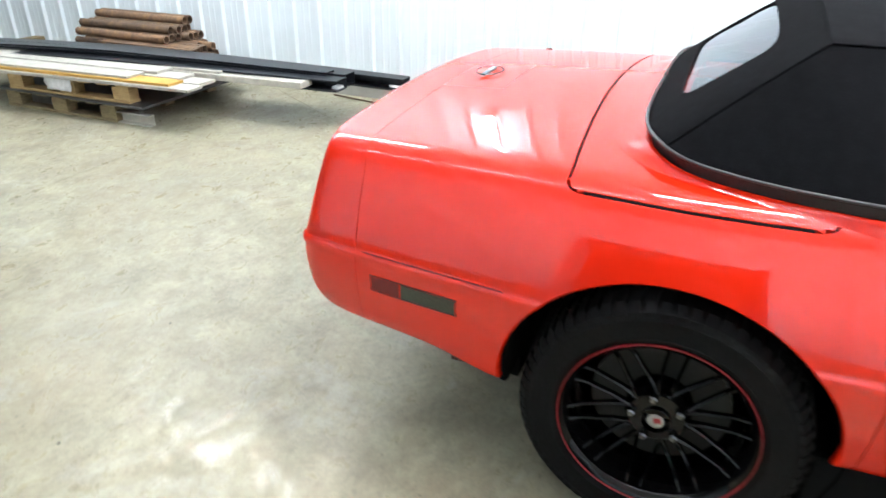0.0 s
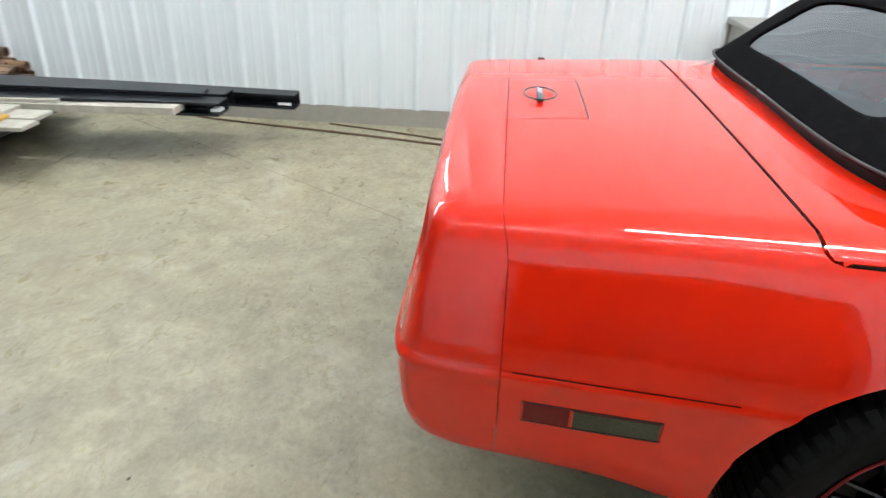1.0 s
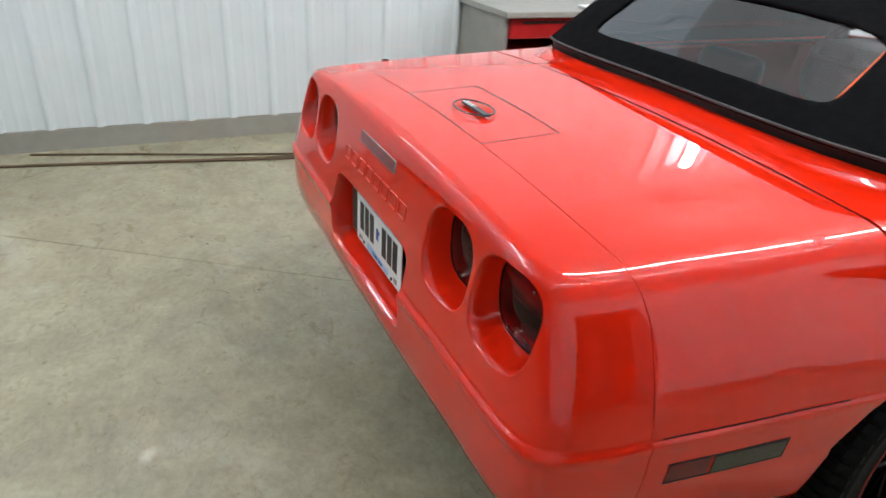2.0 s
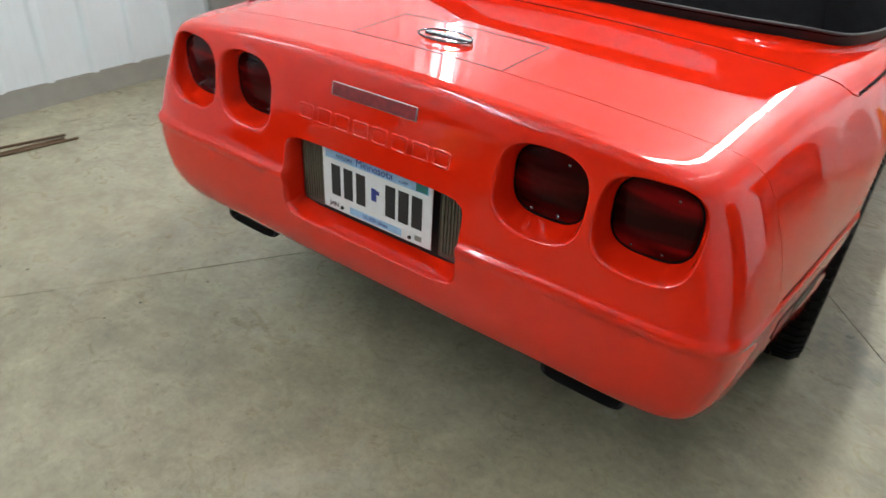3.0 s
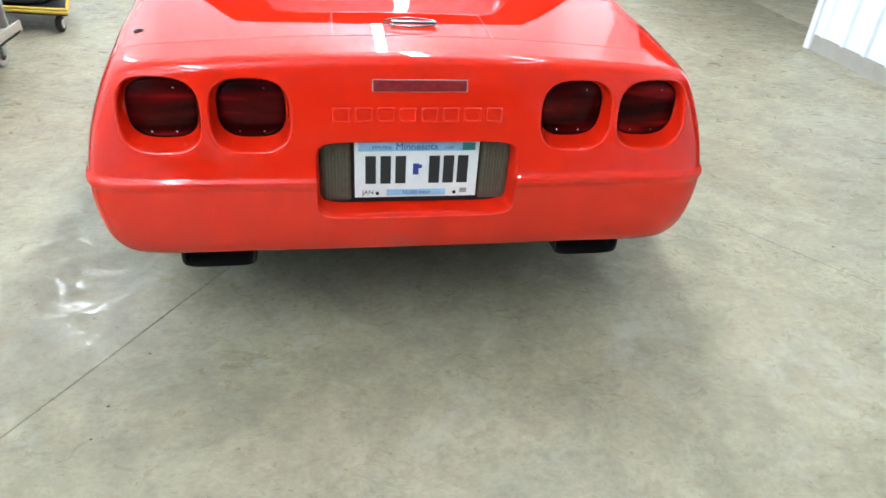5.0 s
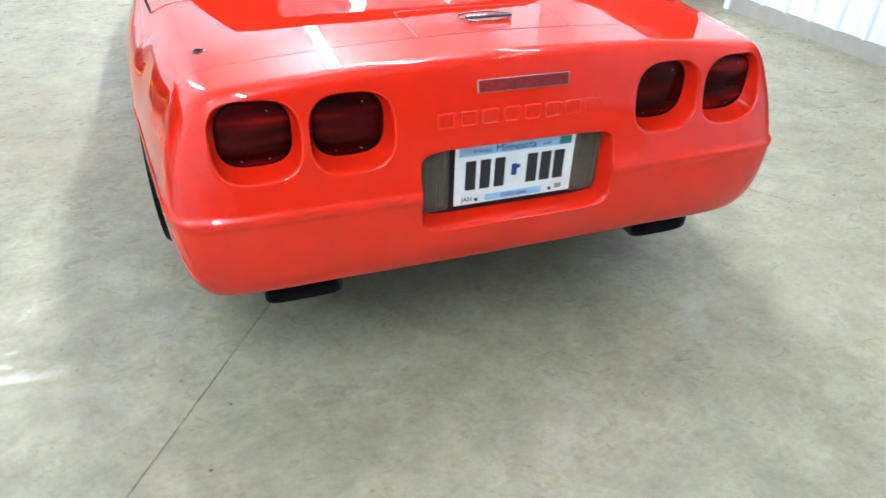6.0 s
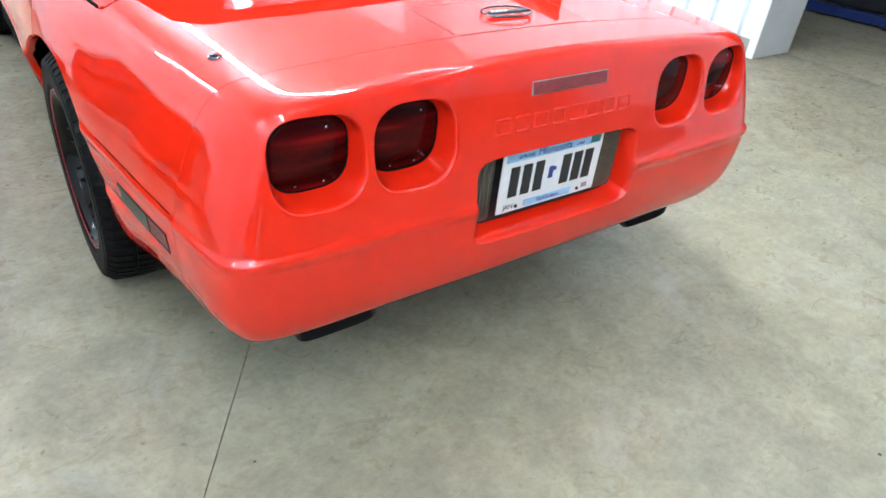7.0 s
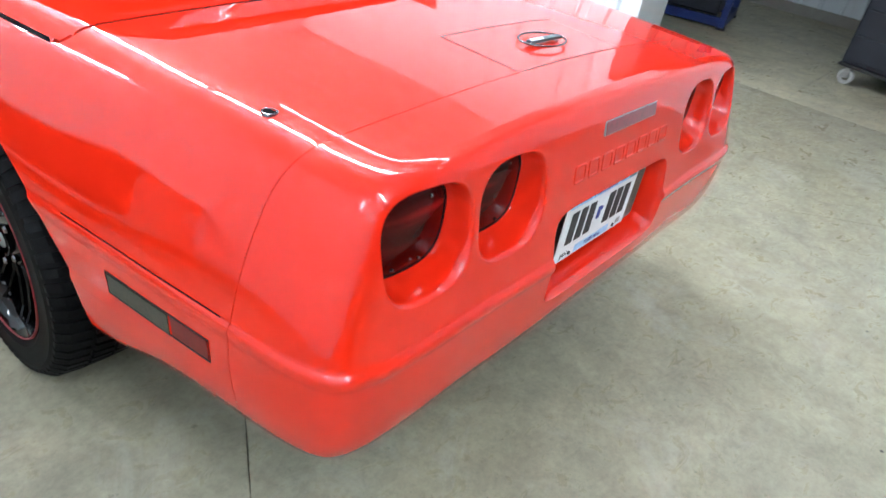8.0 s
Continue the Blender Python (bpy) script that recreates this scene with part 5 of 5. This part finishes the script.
def slant(bm, y_end, rate):
    for v in bm.verts:
        v.co.x += (y_end - v.co.y) * rate
    return bm


def channel_beam(x, y0, y1, z, w, h, droop, label, lip=0.012):
    """A long steel C-section, drooping towards its free end."""
    bm = bmesh.new()
    t = 0.006
    sec = [(-w / 2, 0), (w / 2, 0), (w / 2, lip), (w / 2 - t, lip), (w / 2 - t, t), (-w / 2 + t, t), (-w / 2 + t, h - t), (w / 2 - t, h - t), (w / 2 - t, h - lip), (w / 2, h - lip), (w / 2, h), (-w / 2, h)]
    rows_ = []
    for k in range(25):
        s = k / 24
        y = y0 + (y1 - y0) * s
        dz = -droop * max(0.0, (s - 0.35) / 0.65) ** 1.6 + 0.024 * min(0.0, y + 3.3)
        rows_.append([bm.verts.new((x + a, y, z + b + dz)) for a, b in sec])
    n = len(sec)
    for a, b in zip(rows_, rows_[1:]):
        for k in range(n):
            bm.faces.new((a[k], a[(k + 1) % n], b[(k + 1) % n], b[k]))
    bm.faces.new(rows_[0])
    bm.faces.new(rows_[-1][::-1])
    return tagged(part("steel_beam", fix(slant(bm, -1.1, 0.13)), M_STEELBLACK, None, "", False), label, "steel beam", "steel beams")


channel_beam(-1.83, -5.8, -1.42, Z0 + 0.002, 0.14, 0.075, 0.03, "long black steel channel lying on the pallets")
channel_beam(-1.98, -5.9, -1.44, Z0 + 0.002, 0.13, 0.085, 0.03, "long black steel channel lying on the pallets")
channel_beam(-2.12, -6.0, -1.10, Z0 + 0.02, 0.12, 0.085, 0.085, "longest black steel channel drooping at its free end")
channel_beam(-1.92, -5.7, -1.55, Z0 + 0.092, 0.10, 0.03, 0.05, "flat black steel channel on top of the stack")
tagged(part("label", boxes((-2.059, -2.0575, -1.20, -1.12, 0.228, 0.244)), M_PAPER), "small white paper label on a beam", "label")
bm = boxes((-1.86, -1.78, -1.50, -1.44, 0.226, 0.262), bevel=0.012)
tagged(part("paper_wad", bm, M_PAPER), "wad of white packing under a beam end", "packing")
for x0, x1, y in ((-2.42, -1.6, -5.0), (-2.42, -1.7, -4.3)):
    tagged(part("timber_bearer", boxes((x0, x1, y - 0.05, y + 0.05, 0, 0.222), bevel=0.004), M_PALLET_OLD), "weathered timber bearer under the steel", "timber")

PIPE_LEN = 0.95


def pipe(r, square=False):
    bm = bmesh.new()
    n = 4 if square else 16
    t = 0.006
    rings = []
    for y, q in ((0, r), (PIPE_LEN, r), (PIPE_LEN, r - t), (0, r - t)):
        ring = []
        for k in range(n):
            a = k * math.tau / n + (math.pi / 4 if square else 0)
            s = q * 1.3 if square else q
            ring.append(bm.verts.new((s * math.cos(a), y, s * math.sin(a))))
        rings.append(ring)
    for i in range(4):
        a, b = rings[i], rings[(i + 1) % 4]
        for k in range(n):
            bm.faces.new((a[k], a[(k + 1) % n], b[(k + 1) % n], b[k]))
    me = mesh_of("pipe", fix(bm), M_RUST, not square, 40)
    return me


R = 0.032
round_pipe, square_pipe = pipe(R), pipe(R * 0.95, True)
rng = random.Random(4)
z = 0.10
for row, count in enumerate((8, 8, 7, 7, 6, 4, 2)):
    for k in range(count):
        sq = row in (2, 3) and k > 2 or row == 1 and k > 4
        ob = new("steel_pipe", square_pipe if sq else round_pipe)
        x = -2.47 + R + (0.5 * (row % 2) + k) * 2 * R * 1.01 + (0.02 if row > 4 else 0)
        y = (-4.12 if row > 3 else -3.84 if sq or k % 2 else -4.40 if row < 3 else -4.0) + rng.uniform(-0.05, 0.05)
        ob.matrix_basis = Matrix.Translation((min(x, -1.98), y, z + R)) @ Euler((0, 0 if sq else rng.uniform(0, 6), radians(rng.uniform(-0.5, 0.5)))).to_matrix().to_4x4()
        tagged(ob, "rusty square steel tube in a stack" if sq else "rusty round steel pipe in a stack", "pipe", "stacked rusty pipes")
    z += 2 * R * (0.9 if row < 1 or row > 3 else 0.97)
for y in (-3.75, -3.2):
    tagged(part("timber_bearer", boxes((-2.48, -1.97, y - 0.04, y + 0.04, 0, 0.099), bevel=0.003), M_PALLET_OLD), "weathered timber bearer under the pipes", "timber")

# thin rods on the floor
for k, (a, b) in enumerate((((-2.46, -1.9, 0.007), (-2.06, 0.34, 0.007)), ((-2.43, -1.75, 0.007), (-2.09, 0.30, 0.007)), ((-2.47, -1.0, 0.007), (-2.12, 0.32, 0.007)))):
    bm = bmesh.new()
    tube(bm, [Vector(a).lerp(Vector(b), t / 8) + Vector((0.006 * math.sin(t * 1.1 + k), 0, 0)) for t in range(9)], 0.006, 8)
    tagged(part("steel_rod", bm, M_ROD, None, "", True), "thin rusty steel rod lying on the floor", "steel rod", "rods on the floor")


# ---- tool bench and carts ----
def caster(parent, x, y, r=0.05, mat=None):
    bm = bmesh.new()
    lathe(bm, [(-0.014, r * 0.55), (-0.016, r * 0.9), (-0.010, r), (0.010, r), (0.016, r * 0.9), (0.014, r * 0.55)], 24, "x", x, y, r)
    c = part("caster_wheel", fix(bm), mat or M_CASTER, parent, "grey rubber caster wheel", True, 50)
    bm = boxes((x - 0.024, x - 0.019, y - 0.02, y + 0.02, r * 0.8, r * 2.1), (x + 0.019, x + 0.024, y - 0.02, y + 0.02, r * 0.8, r * 2.1), (x - 0.024, x + 0.024, y - 0.03, y + 0.03, r * 2.1, r * 2.1 + 0.006), (x - 0.026, x + 0.026, y - 0.006, y + 0.006, r - 0.006, r + 0.006))
    part("caster_fork", bm, M_DULL, c, "zinc caster fork")


bench = thing("tool_bench", "grey steel tool bench with red drawers and a grey top", "tool bench", (-2.20, 2.03, 0))
part("side_panel", boxes((-0.30, 0.235, -0.60, -0.575, 0.172, 0.742), bevel=0.006), M_GREYPAINT, bench, "plain grey steel side panel")
part("side_panel", boxes((-0.30, 0.235, 0.575, 0.60, 0.172, 0.742), bevel=0.006), M_GREYPAINT, bench)
part("back_panel", boxes((-0.30, -0.285, -0.574, 0.574, 0.172, 0.742)), M_GREYPAINT, bench)
part("top", boxes((-0.32, 0.30, -0.63, 0.63, 0.742, 0.775), bevel=0.006), M_GREYPAINT, bench, "pale grey steel top")
part("tray", boxes((-0.284, 0.30, -0.574, 0.574, 0.172, 0.192), (0.285, 0.30, -0.60, 0.60, 0.172, 0.235), (-0.284, 0.30, -0.63, -0.602, 0.172, 0.300), bevel=0.004), M_CREAM, bench, "cream steel lower tray with a raised lip")
for k, (z0, z1) in enumerate(((0.41, 0.56), (0.625, 0.735))):
    for i in range(2):
        d = part("drawer", boxes((-0.20, 0.255, -0.57 + i * 0.575, -0.005 + i * 0.575, z0, z1), bevel=0.006), M_REDPAINT, bench, "red drawer with a dark slot below")
        part("handle", boxes((0.255, 0.268, -0.50 + i * 0.575, -0.08 + i * 0.575, z1 - 0.028, z1 - 0.016), bevel=0.003), M_BLACK, d)
part("tray_liner", boxes((-0.28, 0.02, -0.57, 0.57, 0.194, 0.40), bevel=0.01), M_WELL, bench, "shadowed black tool stack on the tray")
for x in (-0.22, 0.190):
    for y in (-0.50, 0.50):
        caster(bench, x, y, 0.078)
for k, y in enumerate((-0.42, -0.15, 0.2)):
    bm = bmesh.new()
    tube(bm, [(0.215 + 0.03 * math.sin(q * 0.9 + k), y + 0.16 * math.cos(q * 0.45), 0.20 + 0.012 * q) for q in range(16)], 0.011, 6)
    part("cable", bm, M_BLACK, bench, "black rubber cable", True)
canister = thing("red_canister", "red steel canister with a black strap on the bench tray", "canister", (-2.03, 1.96, 0.193))
bm = bmesh.new()
lathe(bm, [(0.0, 0.001), (0.0, 0.078), (0.008, 0.084), (0.165, 0.084), (0.185, 0.070), (0.195, 0.035), (0.205, 0.030), (0.206, 0.001)], 28, "z")
part("can", fix(bm), M_REDPAINT, canister, "", True, 40)
bm = bmesh.new()
tube(bm, [(0.088 * math.cos(a * math.tau / 24), 0.088 * math.sin(a * math.tau / 24), 0.10 + 0.04 * math.sin(a * math.tau / 24)) for a in range(24)], 0.008, 6, closed=True)
part("strap", bm, M_BLACK, canister, "black rubber strap", True)
clamp = thing("steel_bracket", "bare grey steel bracket lying on the bench tray", "bracket", (-2.02, 1.68, 0.193))
part("arm", boxes((-0.02, 0.03, -0.10, 0.12, 0.03, 0.055), bevel=0.008), M_DULL, clamp)
part("jaw", boxes((-0.02, 0.03, 0.09, 0.13, 0.0, 0.03), (-0.02, 0.03, -0.11, -0.07, 0.0, 0.03), bevel=0.004), M_DULL, clamp)
bm = boxes((-2.05, -1.90, 1.95, 2.2, 0.7755, 0.79), bevel=0.006)
tagged(part("rag", bm, M_PAPER), "folded white shop rag on the bench", "rag")

dolly = thing("hose_dolly", "low black steel dolly edged with yellow hose on chrome casters", "dolly", (-1.975, 3.345, 0))
corners = [(0.14, -0.18), (0.0, 0.36), (-0.16, 0.44), (-0.42, 0.44), (-0.42, -0.10)]
bm = bmesh.new()
low = [bm.verts.new((x, y, 0.118)) for x, y in corners]
high = [bm.verts.new((x, y, 0.135)) for x, y in corners]
bm.faces.new(low[::-1])
bm.faces.new(high)
for k in range(5):
    bm.faces.new((low[k], low[(k + 1) % 5], high[(k + 1) % 5], high[k]))
part("deck", fix(bm), M_BLACK, dolly, "black steel platform")
bm = bmesh.new()
for lift, grow in ((0.138, 1.03), (0.156, 1.0)):
    tube(bm, [(x * grow, y * grow, lift + 0.01 * (k % 2)) for k, (x, y) in enumerate(corners)], 0.010, 8, closed=True)
part("hose", bm, M_YELLOW, dolly, "yellow hose wound round the platform", True)
part("reel", boxes((-0.34, -0.04, 0.0, 0.36, 0.136, 0.34), bevel=0.05), M_SLATE, dolly, "dark grey hose reel")
bm = bmesh.new()
for k in range(5):
    tube(bm, [(-0.19 + 0.165 * math.cos(a * math.tau / 20), 0.17 + 0.185 * math.sin(a * math.tau / 20), 0.16 + k * 0.035) for a in range(20)], 0.013, 6, closed=True)
part("wound_hose", bm, M_BLACK, dolly, "black hose wound on the reel", True)
for x, y in ((0.06, -0.10), (-0.36, -0.06), (-0.16, 0.36), (-0.36, 0.36)):
    bm = bmesh.new()
    lathe(bm, [(-0.018, 0.02), (-0.019, 0.042), (-0.010, 0.052), (0.010, 0.052), (0.019, 0.042), (0.018, 0.02)], 24, "x", x, y, 0.052)
    c = part("caster_wheel", fix(bm), M_RUBBER, dolly, "black rubber caster wheel", True, 50)
    bm = bmesh.new()
    lathe(bm, [(-0.024, 0.001), (-0.022, 0.020), (-0.017, 0.036), (0.017, 0.036), (0.022, 0.020), (0.024, 0.001)], 24, "x", x, y, 0.052)
    part("hub_cap", fix(bm), M_CHROME, c, "domed chrome hub cap", True, 50)
    part("stem", boxes((x - 0.010, x + 0.010, y - 0.010, y + 0.010, 0.095, 0.118)), M_DULL, c)

# bagged goods and a yellow board in the corner between the overhead door and the pier
def filled_bag(at, rz, w, d, h, label):
    bag = thing("cement_bag", label, "bag", at, rz)
    bm = bmesh.new()
    box(bm, -w, w, -d, d, 0, h, 0.035, 4)
    for v in bm.verts:
        fx, fy = v.co.x / w, v.co.y / d
        v.co.z = v.co.z * (1 + 0.10 * math.cos(fx * 1.5) * math.cos(fy * 1.5)) if v.co.z > h * 0.5 else v.co.z
        v.co.x *= 1 + 0.04 * math.cos(fy * 2.2)
        v.co.y *= 1 + 0.05 * math.cos(fx * 2.2)
    part("sack", bm, M_PAPER, bag, "", True, 60)
    part("printed_band", boxes((-w * 1.012, w * 1.012, -d * 1.06, d * 1.06, h * 0.22, h * 0.72), bevel=0.012), M_TEAL, bag, "teal printed band")
    return bag


filled_bag((2.66, 5.92, 0), 14, 0.13, 0.20, 0.13, "white paper cement bag with a teal band lying by the pier")
leaning = thing("yellow_board", "short yellow board leaning on the white pier", "board", (2.79, 5.30, 0))
part("board", boxes((-0.012, 0.012, -0.09, 0.09, 0, 0.62), bevel=0.002), M_YBOARD, leaning)
leaning.matrix_basis = pose(2.785, 5.36, 0.0, 0, 3, 0)

# ---- unlit side room ----
cab = thing("rolling_cabinet", "dark navy rolling tool cabinet on swivel casters", "tool cabinet", (5.12, -0.05, 0), -15)
part("body", boxes((-0.42, 0.42, -0.30, 0.30, 0.16, 1.15), bevel=0.012), M_NAVY, cab)
part("base_frame", boxes((-0.43, 0.43, -0.31, 0.31, 0.135, 0.16), bevel=0.004), M_BLACK, cab)
for k in range(5):
    d = part("drawer", boxes((-0.435, -0.421, -0.28, 0.28, 0.19 + k * 0.19, 0.37 + k * 0.19), bevel=0.004), M_NAVY, cab)
for x in (-0.36, 0.36):
    for y in (-0.24, 0.24):
        caster(cab, x, y, 0.062)
stand = thing("machine_stand", "blue steel machine frame with a dark machine in it", "machine", (5.75, 2.05, 0), 12)
part("base_frame", boxes((-0.45, 0.45, -0.5, -0.44, 0.02, 0.10), (-0.45, 0.45, 0.44, 0.5, 0.02, 0.10), (-0.45, -0.39, -0.44, 0.44, 0.02, 0.10), (0.39, 0.45, -0.44, 0.44, 0.02, 0.10), bevel=0.005), M_BLUE, stand, "blue painted steel base frame")
for x in (-0.42, 0.42):
    for y in (-0.47, 0.47):
        part("post", boxes((x - 0.03, x + 0.03, y - 0.03, y + 0.03, 0.10, 1.3), bevel=0.004), M_BLUE, stand)
        part("foot", boxes((x - 0.04, x + 0.04, y - 0.04, y + 0.04, 0.0, 0.02)), M_BLACK, stand)
part("machine_body", boxes((-0.36, 0.36, -0.40, 0.40, 0.10, 1.1), bevel=0.02), M_NAVY, stand)

# specks and drips on the concrete
SPECKS = [(-0.799, -0.175, 0.005), (-0.812, -0.283, 0.0045), (-0.736, 0.022, 0.004), (1.716, 0.437, 0.007), (0.6, -0.75, 0.006), (1.2, -0.6, 0.006), (-1.3, -0.35, 0.008), (-1.22, -0.30, 0.007)]
for x, y, r in SPECKS:
    bm = bmesh.new()
    vs = [bm.verts.new((x + r * (1 + 0.3 * math.sin(k * 2.3)) * math.cos(k * math.tau / 9), y + r * 0.8 * math.sin(k * math.tau / 9), 0.0005)) for k in range(9)]
    tip = bm.verts.new((x, y, 0.003))
    for k in range(9):
        bm.faces.new((vs[k], vs[(k + 1) % 9], tip))
    tagged(part("grit", bm, M_GREASE), "tiny dark crumb of dirt on the concrete", "dirt", "crumbs of dirt")
